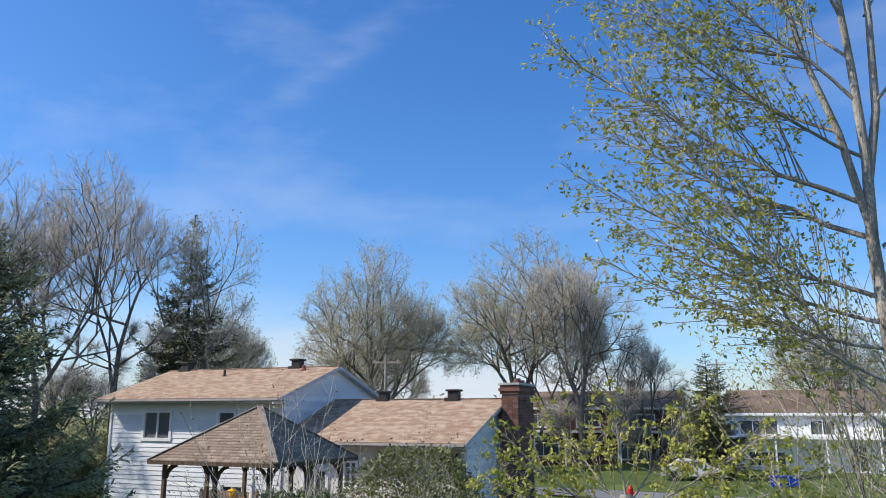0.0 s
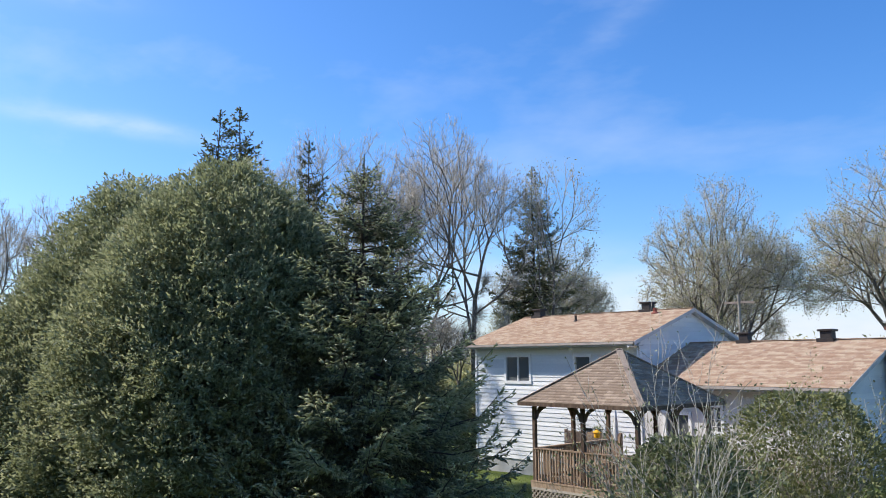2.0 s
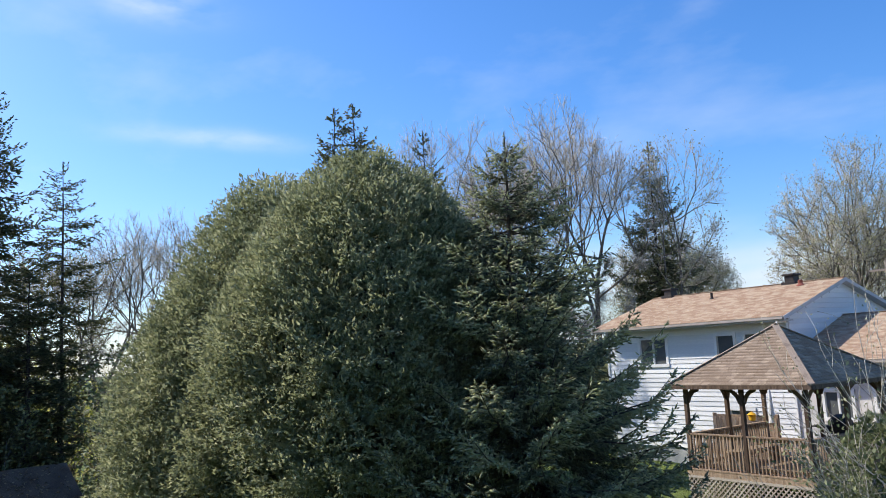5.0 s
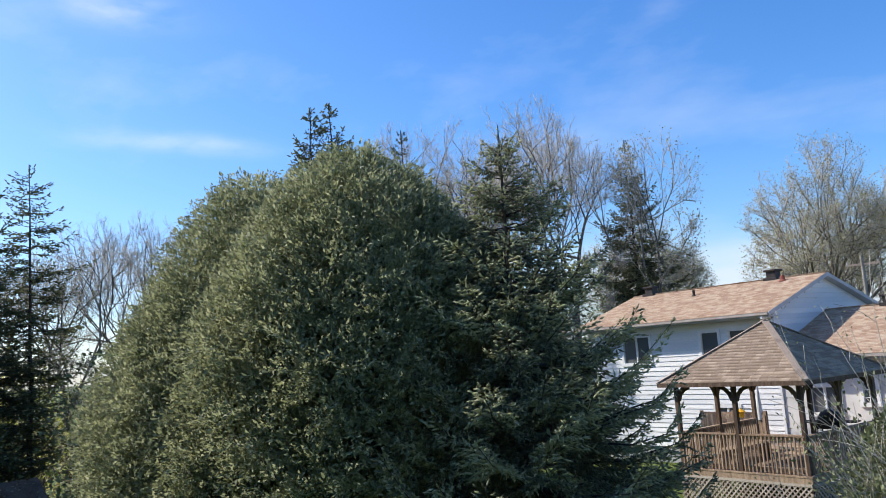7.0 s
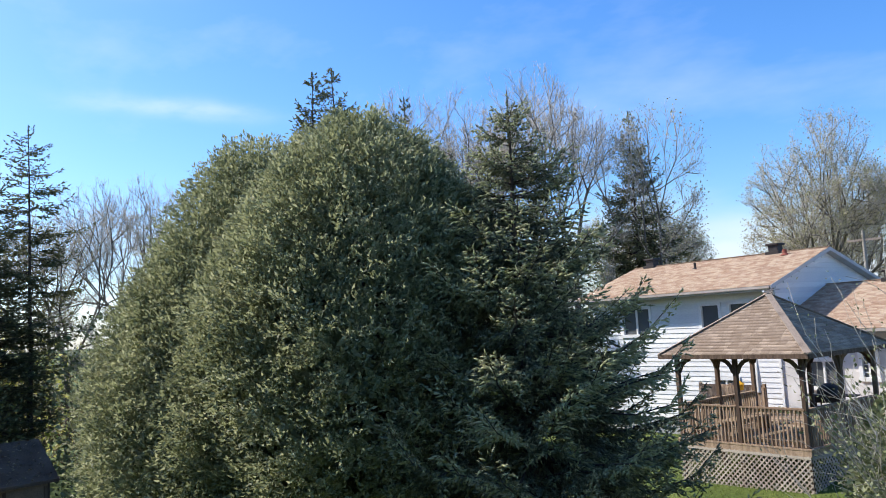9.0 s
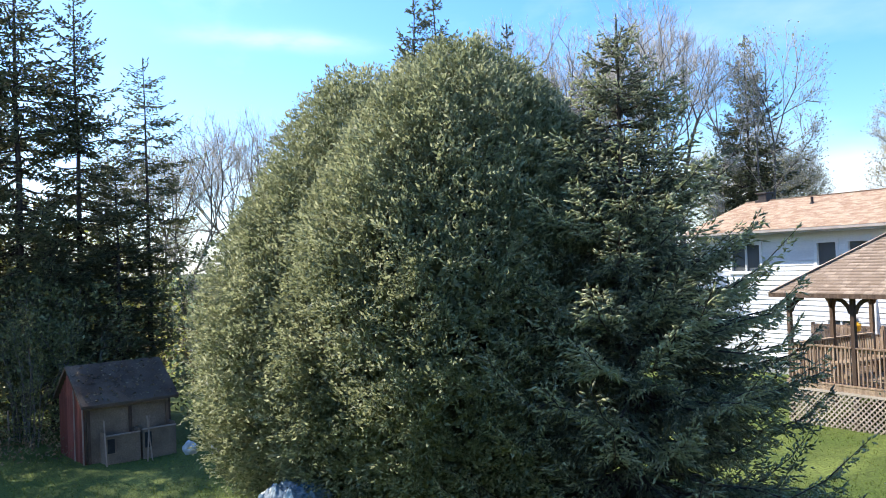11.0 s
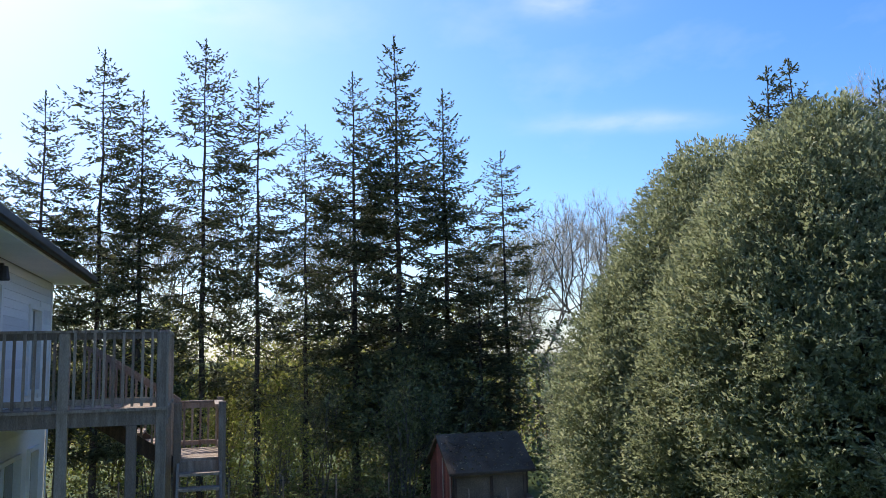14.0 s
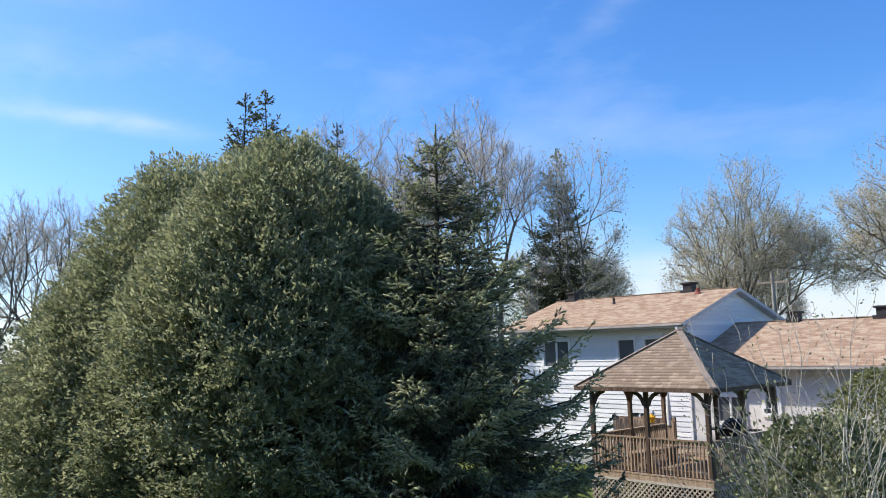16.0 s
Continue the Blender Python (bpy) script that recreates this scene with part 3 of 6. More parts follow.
    for x, y, z, s in ((-24.1, 36.3, 7.56, 1.1), (-17.45, 36.3, 7.56, 1.1), (-12.75, 36.3, 6.03, 1.0), (-9.35, 36.3, 6.03, 1.1)):
        roof_vent(x, y, z, s)
    p = thing("vent_pipe", -20.7, 35.0, 7.1, 0, "short dark plumbing vent pipe on the roof", "vent pipe")
    part("pipe", cyl(0.06, 0.06, 0.3), METAL_DARK, p)
    part("collar", cyl(0.13, 0.07, 0.08), METAL_DARK, p)
    p = thing("vent_pipe", -16.7, 35.7, 7.33, 0, "short rusty vent pipe on the roof", "vent pipe")
    part("pipe", cyl(0.09, 0.09, 0.26), REDWOOD, p)
    part("collar", cyl(0.2, 0.1, 0.1), REDWOOD, p)
    build_chimney()


def build_chimney():
    """A brick stack outside the wing's gable, on a concrete foot, with stepped shoulders under the cap."""
    c = thing("chimney", -6.5, 36.4, 0, 0, "red-brown brick chimney outside the gable wall", "chimney")
    hx, hy, z0, z1 = 0.36, 1.0, 1.35, 6.15
    part("footing", bevelled(boxes((-hx - 0.05, hx + 0.05, -hy - 0.05, hy + 0.05, 0.2, z0)), 0.02), CONCRETE, c)
    core = part("core", boxes((-hx + 0.012, hx - 0.012, -hy + 0.012, hy - 0.012, z0, z1)), MORTAR, c)
    part("crown", bevelled(boxes((-hx - 0.12, hx + 0.1, -hy - 0.1, hy + 0.1, z1 + 0.36, z1 + 0.46)), 0.02), CONCRETE, c)
    part("collar", boxes((-hx - 0.05, hx + 0.05, -hy - 0.05, hy + 0.05, z1, z1 + 0.12)), BRICK, c)
    part("collar", boxes((-hx - 0.1, hx + 0.1, -hy - 0.1, hy + 0.1, z1 + 0.12, z1 + 0.24)), BRICK, c)
    part("collar", boxes((-hx - 0.05, hx + 0.05, -hy - 0.05, hy + 0.05, z1 + 0.24, z1 + 0.36)), BRICK, c)
    part("flue", bevelled(cyl(0.17, 0.15, 0.22, 10, (0, 0.0, z1 + 0.46)), 0.01), BRICK, c)
    part("flue", bevelled(cyl(0.17, 0.15, 0.16, 10, (0, 0.5, z1 + 0.46)), 0.01), BRICK, c)
    h = 0.115
    me = {}
    def brick_mesh(k, a):
        if k not in me:
            bm = boxes(a)
            m = bpy.data.meshes.new("brick")
            bm.to_mesh(m)
            bm.free()
            m.materials.append(BRICK)
            me[k] = m
        return me[k]
    rows = int((z1 - z0) / h)
    for r in range(rows):
        z = z0 + r * h
        n = 8
        w = 2 * hy / n
        for i in range(n):
            y = -hy + i * w + (w * 0.5 if r % 2 else 0)
            if y + w > hy + 0.01:
                continue
            o = new("brick", brick_mesh("e", (0, 0.024, 0.006, w - 0.006, 0.006, h - 0.006)))
            o.location, o.parent = (hx - 0.012, y, z), core
        for i in range(3):
            w2 = 2 * hx / 3
            o = new("brick", brick_mesh("s", (0.006, w2 - 0.006, -0.012, 0.012, 0.006, h - 0.006)))
            o.location, o.parent = (-hx + i * w2, -hy, z), core


build_house()


# ---- gazebo and deck ----
def turned_bracket(parent, x, y, z, dx, dy):
    """A sawn bracket between post and beam."""
    pts = [(0, -0.46), (0.06, -0.44), (0.13, -0.27), (0.25, -0.15), (0.42, -0.08), (0.42, 0), (0.31, 0), (0.16, -0.08), (0.05, -0.2), (0, -0.34)]
    if dx:
        bm = prism([(x + dx * p, z + q) for p, q in pts], 0.045, "y", y - 0.022)
    else:
        bm = prism([(y + dy * p, z + q) for p, q in pts], 0.045, "x", x - 0.022)
    part("bracket", bm, DARKWOOD, parent)


def build_gazebo():
    g = thing("gazebo", 0, 0, 0, 0, "square wooden gazebo with hipped shingle roof on a raised deck", "gazebo")
    xs, ys = (-13.9, -11.94, -9.97), (24.0, 26.0, 28.0)
    zd, zr, ze, za = 1.42, 2.45, 3.92, 5.58
    cx, cy, e = -11.94, 26.03, 2.36
    for x in xs:
        for y in ys:
            if (x, y) == (xs[1], ys[1]):
                continue
            p = part("post", bevelled(boxes((x - 0.06, x + 0.06, y - 0.06, y + 0.06, float(level(x, y)) - 0.1, ze - 0.1)), 0.008), DARKWOOD, g)
            for dx in (-1, 1):
                if xs[0] - 0.1 < x + dx < xs[2] + 0.1 and y != ys[1]:
                    turned_bracket(g, x + dx * 0.06, y, ze - 0.12, dx, 0)
            for dy in (-1, 1):
                if ys[0] - 0.1 < y + dy < ys[2] + 0.1 and x != xs[1]:
                    turned_bracket(g, x, y + dy * 0.06, ze - 0.12, 0, dy)
    for y in (ys[0], ys[2]):
        part("beam", boxes((xs[0] - 0.1, xs[2] + 0.1, y - 0.05, y + 0.05, ze - 0.12, ze + 0.04)), TRIM, g)
    for x in (xs[0], xs[2]):
        part("beam", boxes((x - 0.05, x + 0.05, ys[0] + 0.052, ys[2] - 0.052, ze - 0.12, ze + 0.04)), TRIM, g)
    # deck boards
    frame_ob = part("deck_frame", boxes((xs[0] - 0.11, xs[2] + 0.11, ys[0] - 0.11, ys[0] - 0.062, zd - 0.2, zd - 0.045), (xs[0] - 0.05, xs[2] + 0.05, ys[2], ys[2] + 0.05, zd - 0.2, zd - 0.045),
                    (xs[0] - 0.05, xs[0], ys[0], ys[2], zd - 0.2, zd - 0.045), (xs[2], xs[2] + 0.05, ys[0], ys[2], zd - 0.2, zd - 0.045)), DECKWOOD, g)
    for i in range(28):
        y = ys[0] - 0.12 + i * 0.148
        part("deck_board", boxes((xs[0] - 0.12, xs[2] + 0.12, y, y + 0.138, zd - 0.044, zd)), DECKWOOD, frame_ob)
    # railings: front and the two sides
    def rail_run(a, b, axis, at):
        turn = (lambda p, q, z0, z1: boxes((a, b, p, q, z0, z1))) if axis == "x" else (lambda p, q, z0, z1: boxes((p, q, a, b, z0, z1)))
        r = part("railing", turn(at - 0.07, at + 0.07, zr - 0.04, zr), DECKWOOD, g)
        part("upper_rail", turn(at - 0.02, at + 0.02, zr - 0.14, zr - 0.041), DECKWOOD, r)
        part("lower_rail", turn(at - 0.02, at + 0.02, zd + 0.07, zd + 0.16), DECKWOOD, r)
        n = int((b - a) / 0.115)
        me = bpy.data.meshes.new("baluster")
        bm = boxes((-0.02, 0.02, -0.02, 0.02, 0, zr - zd - 0.06))
        bm.to_mesh(me)
        bm.free()
        me.materials.append(DECKWOOD)
        for i in range(n):
            o = new("baluster", me)
            s = a + (i + 0.5) * (b - a) / n
            o.location = (s, at - 0.042, zd + 0.02) if axis == "x" else (at + 0.042, s, zd + 0.02)
            o.parent = r
    rail_run(xs[0], xs[1] - 0.06, "x", ys[0]), rail_run(xs[1] + 0.06, xs[2], "x", ys[0])
    rail_run(ys[0] + 0.08, ys[1] - 0.06, "y", xs[0]), rail_run(ys[1] + 0.06, ys[2], "y", xs[0])
    rail_run(ys[0] + 0.08, ys[1] - 0.06, "y", xs[2]), rail_run(ys[1] + 0.06, ys[2], "y", xs[2])
    # lattice skirt, front and both sides
    def lattice(a, b, axis, at, z0, z1):
        fr = part("skirt_frame", boxes((a, b, at - 0.02, at + 0.02, z1 - 0.07, z1), (a, b, at - 0.02, at + 0.02, z0, z0 + 0.05)) if axis == "x" else
                  boxes((at - 0.02, at + 0.02, a, b, z1 - 0.07, z1), (at - 0.02, at + 0.02, a, b, z0, z0 + 0.05)), LATTICE, g)
        hgt = z1 - z0
        for sgn in (-1, 1):
            s = a - hgt
            while s < b + hgt:
                p0, p1 = (s, z0), (s + hgt, z1)
                lo, hi = max(a, p0[0]), min(b, p1[0])
                if hi - lo > 0.05:
                    q = [(lo, z0 + lo - s), (hi, z0 + hi - s)]
                    if sgn < 0:
                        q = [(a + b - u, v) for u, v in q]
                    (u0, v0), (u1, v1) = q
                    d = 0.03
                    d0 = -0.012 if sgn > 0 else 0.0
                    bm = prism([(u0, v0 - d), (u0, v0 + d), (u1, v1 + d), (u1, v1 - d)], 0.01, "y" if axis == "x" else "x", at + d0)
                    part("lattice_slat", bm, LATTICE, fr)
                s += 0.155
    zf = float(level(-12, 24)) - 0.25
    lattice(xs[0] - 0.08, xs[2] + 0.08, "x", ys[0] - 0.1, zf, zd - 0.2)
    lattice(ys[0] - 0.07, ys[2], "y", xs[0] - 0.09, zf, zd - 0.2), lattice(ys[0] - 0.07, ys[2], "y", xs[2] + 0.09, zf, zd - 0.2)
    # hipped roof
    apex = Vector((cx, cy, za))
    cor = [Vector((cx + sx * e, cy + sy * e, ze)) for sx, sy in ((-1, -1), (1, -1), (1, 1), (-1, 1))]
    bm = bmesh.new()
    va = bm.verts.new(apex)
    vc = [bm.verts.new(c) for c in cor]
    vd = [bm.verts.new(c - Vector((0, 0, 0.1))) for c in cor]
    for i in range(4):
        j = (i + 1) % 4
        bm.faces.new((vc[i], vc[j], va)), bm.faces.new((vd[i], vd[j], vc[j], vc[i]))
    bm.faces.new(vd[::-1])
    roof = part("roof", bm, DARKWOOD, g)
    rng = np.random.default_rng(8)
    V, F = [], []
    for i in range(4):
        a, b = np.array(cor[i]), np.array(cor[(i + 1) % 4])
        ap = np.array(apex)
        mid = (a + b) / 2
        run = np.linalg.norm(ap - mid)
        up, al = (ap - mid) / run, (b - a) / np.linalg.norm(b - a)
        out = np.cross(al, up)
        half = np.linalg.norm(b - a) / 2
        s = -0.03
        while s < run - 0.03:
            t = min(s + 0.155, run)
            hw, x = half * (1 - s / run) + 0.02, 0.0
            x = -hw - rng.uniform(0, 0.2)
            while x < hw:
                w = 0.3 * rng.uniform(0.7, 1.3)
                xa, xb = max(x, -hw), min(x + w, hw)
                if xb - xa > 0.02:
                    hw2 = half * (1 - t / run) + 0.01
                    k = len(V)
                    for xx in (xa + 0.003, xb - 0.003):
                        x2 = min(max(xx, -hw2), hw2)
                        V += [mid + up * s + al * xx, mid + up * s + al * xx + out * 0.026, mid + up * t + al * x2 + out * 0.006]
                    F += [(k, k + 3, k + 4, k + 1), (k + 1, k + 4, k + 5, k + 2)]
                x += w
            s += 0.14
    o = np_mesh("shingles", V, F, GAZ_SHINGLE, roof, "worn brown asphalt shingles in courses")
    o["kind"] = "stuff"
    for c in cor:
        d = (apex - c)
        n = int(d.length / 0.24)
        for i in range(n):
            m = Matrix.Translation(c + d * (i / n)) @ d.to_track_quat("Y", "Z").to_matrix().to_4x4()
            bm = bmesh.new()
            box(bm, -0.1, 0.1, 0, 0.27, 0.012, 0.036, m)
            part("hip_cap", bm, GAZ_SHINGLE, roof)
    for i in range(4):
        a, b = cor[i], cor[(i + 1) % 4]
        m = Matrix.Translation(a) @ (b - a).to_track_quat("X", "Z").to_matrix().to_4x4()
        bm = bmesh.new()
        box(bm, -0.01, (b - a).length + 0.01, -0.03, 0.0, -0.13, -0.012, m)
        part("fascia", bm, DARKWOOD, roof)


build_gazebo()


# ---- trees ----
def grow(rng, start, direction, length, radius, depth, spec, out, tips):
    """A limb and, by recursion, its branches. spec: per depth (children, length ratio, spread, lift, bend)."""
    n = 6 if depth == 0 else 5 if depth == 1 else 4
    children, ratio, spread, lift, bend = spec[depth]
    pts, d = [np.array(start, float)], unit(np.array(direction, float))
    for i in range(n - 1):
        d = unit(d + rng.normal(0, bend, 3) + np.array((0, 0, lift * 0.25)))
        pts.append(pts[-1] + d * length / (n - 1))
    pts = np.array(pts)
    rad = radius * np.linspace(1, 0.45 if depth < len(spec) - 1 else 0.3, n)
    out[min(depth, 2)].append((pts, rad))
    if depth == len(spec) - 1:
        tips.append((pts[-1], d))
        tips.append((pts[len(pts) // 2], d))
        return
    k = max(2, int(round(children * rng.uniform(0.75, 1.25))))
    lo = 0.27 if depth == 0 else 0.2
    for i in range(k):
        f = lo + (1 - lo) * (i + rng.uniform(0.2, 1.0)) / k
        f = min(f, 0.99)
        x = f * (n - 1)
        a = int(x)
        p = pts[a] + (pts[min(a + 1, n - 1)] - pts[a]) * (x - a)
        ax = unit(np.cross(pts[min(a + 1, n - 1)] - pts[a], rng.normal(size=3)))
        dd = unit(pts[min(a + 1, n - 1)] - pts[a])
        s = spread * rng.uniform(0.65, 1.25) * ((1.3 - 0.65 * f) if depth == 0 else 1.0)
        nd = dd * math.cos(s) + ax * math.sin(s) + np.array((0, 0, lift))
        grow(rng, p, nd, length * ratio * rng.uniform(0.7, 1.2) * (1.15 - 0.35 * f), max(radius * (1 - 0.55 * f) * 0.62, 0.004), depth + 1, spec, out, tips)
    tips.append((pts[-1], d))
    if depth > 0 and depth < len(spec) - 1:
        grow(rng, pts[-1], d, length * ratio * 0.9, radius * 0.42, depth + 1, spec, out, tips)


def deciduous(name, label, seed, height, trunk_r, spec, stems=1, lean=0.12, bark=None, leaf=None, leaf_n=0, leaf_size=(0.05, 0.09), leaf_w=0.5, trunk_part=0.5, first=None, category="tree", group="", twig_r=0.006, twig_mat=None):
    """A broad-leaved tree at the origin: trunk, limbs, twigs and, if asked, its leaves."""
    rng = np.random.default_rng(seed)
    out, tips = ([], [], []), []
    if first is None:
        for s in range(stems):
            a = rng.uniform(0, 6.28)
            grow(rng, (rng.normal(0, 0.1 * (stems > 1)), rng.normal(0, 0.1 * (stems > 1)), -0.2), (lean * stems * math.cos(a), lean * stems * math.sin(a), 1), height * trunk_part * rng.uniform(0.85, 1.1), trunk_r * rng.uniform(0.7, 1), 0, spec, out, tips)
    else:
        for p, d, L, r in first:
            grow(rng, p, d, L, r, 0, spec, out, tips)
    t = thing(name, 0, 0, 0, 0, label, category, group)
    for k, p in enumerate(out[0]):
        V, F = tubes([p], 8)
        np_mesh("trunk" if k == 0 and category != "shrub" else "limb" if category != "shrub" else "stem", V, F, bark or BARK, t, smooth=True)
    if out[1]:
        V, F = tubes(out[1], 6)
        np_mesh("branchwork", V, F, bark or BARK, t, smooth=True)["kind"] = "stuff"
    V, F = tubes([(p, np.maximum(r, twig_r)) for p, r in out[2]], 3)
    np_mesh("twigwork", V, F, twig_mat or TWIG, t)["kind"] = "stuff"
    if leaf_n:
        P = np.array([p for p, d in tips])
        D = np.array([d for p, d in tips])
        P, D = np.repeat(P, leaf_n, 0), np.repeat(D, leaf_n, 0)
        k = len(P)
        P = P + rng.normal(0, leaf_size[1] * 0.9, (k, 3)) - D * rng.uniform(0, leaf_size[1] * 3, (k, 1))
        D = unit(D + rng.normal(0, 0.8, (k, 3)))
        L = rng.uniform(*leaf_size, k)
        V, F = blades(P, D, L, L * leaf_w, rng)
        np_mesh("leafage", V, F, leaf, t)["kind"] = "stuff"
    return t


def fork(rng, start, height, spread, low, widest, levels):
    """Branch nodes that fork from the top of the trunk again and again, each fork shorter, inside a rounded crown."""
    P = [np.array(p, float) for p in start]
    parent = [k - 1 for k in range(len(P))]
    zc = low + (height - low) * widest

    def inside(q):
        half = height - zc if q[2] > zc else zc - low + 0.5
        return (q[0] ** 2 + q[1] ** 2) / spread ** 2 + ((q[2] - zc) / half) ** 2 < 1
    first = (height - low) * 0.21
    live = [(len(P) - 1, np.array((0.0, 0.0, 1.0)), first, 0)]
    for k in range(max(1, len(P) - 4), len(P) - 1):
        b = rng.uniform(0, 6.283)
        live.append((k, unit(np.array((math.cos(b), math.sin(b), 0.9))), first * 0.85, 1))
    while live:
        at, d, ln, lev = live.pop()
        side = unit(np.cross(d, rng.normal(size=3)))
        end = P[at] + d * ln
        if not inside(end):
            ln *= 0.5
            end = P[at] + d * ln
            if not inside(end) and lev > 2:
                continue
        bend = rng.normal(0, 0.035 * ln, 3)
        for f in (0.35, 0.7, 1.0):
            P.append(P[at if f == 0.35 else len(P) - 1] + (d * ln + np.array((0, 0, 0.04 * ln * f)) + bend * (1 - f)) * (0.35 if f < 0.9 else 0.3))
            parent.append(at if f == 0.35 else len(P) - 2)
        tip, mid = len(P) - 1, len(P) - 2
        if lev >= levels:
            continue
        turns = [(tip, rng.uniform(6, 20), side), (tip, rng.uniform(24, 42), -side)]
        if rng.uniform() < 0.65:
            turns.append((mid, rng.uniform(35, 65), np.cross(d, side) * rng.choice((-1, 1))))
        for node, angle, way in turns:
            a = radians(angle)
            nd = unit(d * math.cos(a) + unit(way + rng.normal(0, 0.3, 3)) * math.sin(a) + np.array((0, 0, 0.05)))
            live.append((node, nd, ln * rng.uniform(0.74, 0.92), lev + 1))
    return np.array(P), np.array(parent)


def crown_tree(name, label, seed, height, spread, low, levels, twigs, twig_r, bark=None, twig_mat=None, leaf=None, leaf_n=0, leaf_size=(0.1, 0.2), group="", widest=0.55, swell=2.25, twig_len=(0.35, 1.0), up=0.3):
    """A full-grown tree at the origin: a trunk that forks again and again into limbs, branches and fine twigs, which fill a rounded crown."""
    rng = np.random.default_rng(seed)
    base = low * 0.8
    start = [(0, 0, -0.2)]
    stride = height * 0.026
    for k in range(1, int(base / stride) + 1):
        start.append((0.05 * math.sin(k * 0.9 + seed), 0.05 * math.cos(k * 1.1), k * stride))
    P, parent = fork(rng, start, height, spread, low, widest, levels)
    m = len(P)
    kids = np.bincount(parent[parent >= 0], minlength=m)
    rad = np.where(kids == 0, (twig_r * 1.15) ** swell, 0.0)
    for k in range(m - 1, 0, -1):
        rad[parent[k]] += rad[k]
    rad = rad ** (1 / swell)
    main = np.full(m, -1)
    for k in range(1, m):
        p = parent[k]
        if main[p] < 0 or rad[k] > rad[main[p]]:
            main[p] = k
    chains = []
    for k in range(m):
        if k == 0 or main[parent[k]] != k:
            line = [k] if k == 0 else [parent[k], k]
            while main[line[-1]] >= 0:
                line.append(main[line[-1]])
            r = rad[line].copy()
            if k:
                r[0] = min(r[0], r[1] * 1.1)
            chains.append((P[line], r))
    t = thing(name, 0, 0, 0, 0, label, "tree", group)
    thick, thin = [], []
    for i, (q, r) in enumerate(chains):
        if i == 0 or r[1] > 0.055:
            V, F = tubes([(q, r)], 8)
            np_mesh("trunk" if i == 0 else "limb", V, F, bark or BARK, t, smooth=True)
        elif r[1] > 0.022:
            thick.append((q, r))
        else:
            thin.append((q, r))
    if thick:
        V, F = tubes(thick, 5)
        np_mesh("branchwork", V, F, bark or BARK, t, smooth=True)["kind"] = "stuff"
    small = np.where((rad < twig_r * 3.2) & (parent > len(start)))[0]
    S = np.repeat(small, twigs)
    g = unit(P[S] - P[parent[S]])
    Q = P[parent[S]] + (P[S] - P[parent[S]]) * rng.uniform(0, 1, (len(S), 1))
    out = unit(P[S] - np.array((0, 0, low + 0.3 * (height - low))))
    D = unit(g * 0.7 + out * 0.5 + rng.normal(0, 0.5, (len(S), 3)) + np.array((0, 0, up)))
    L = rng.uniform(*twig_len, len(S))
    first = spindles(Q, D, L, twig_r, rng)
    Q2 = Q + D * (L * rng.uniform(0.25, 0.75, len(S)))[:, None]
    D2 = unit(D + rng.normal(0, 0.55, D.shape))
    second = spindles(Q2, D2, L * 0.6, twig_r * 0.8, rng)
    np_mesh("twigwork", *joined([first, second]), twig_mat or TWIG, t)["kind"] = "stuff"
    if thin:
        np_mesh("fine_branchwork", *tubes(thin, 3), twig_mat or TWIG, t)["kind"] = "stuff"
    if leaf_n:
        B, G = np.concatenate([Q + D * L[:, None], Q2 + D2 * (L * 0.6)[:, None]]), np.concatenate([D, D2])
        B, G = np.repeat(B, leaf_n, 0), np.repeat(G, leaf_n, 0)
        k = len(B)
        LL = rng.uniform(*leaf_size, k)
        V, F = blades(B + rng.normal(0, leaf_size[1] * 0.25, (k, 3)), G + rng.normal(0, 0.8, (k, 3)), LL, LL * 0.5, rng)
        np_mesh("leafage", V, F, leaf, t)["kind"] = "stuff"
    return t


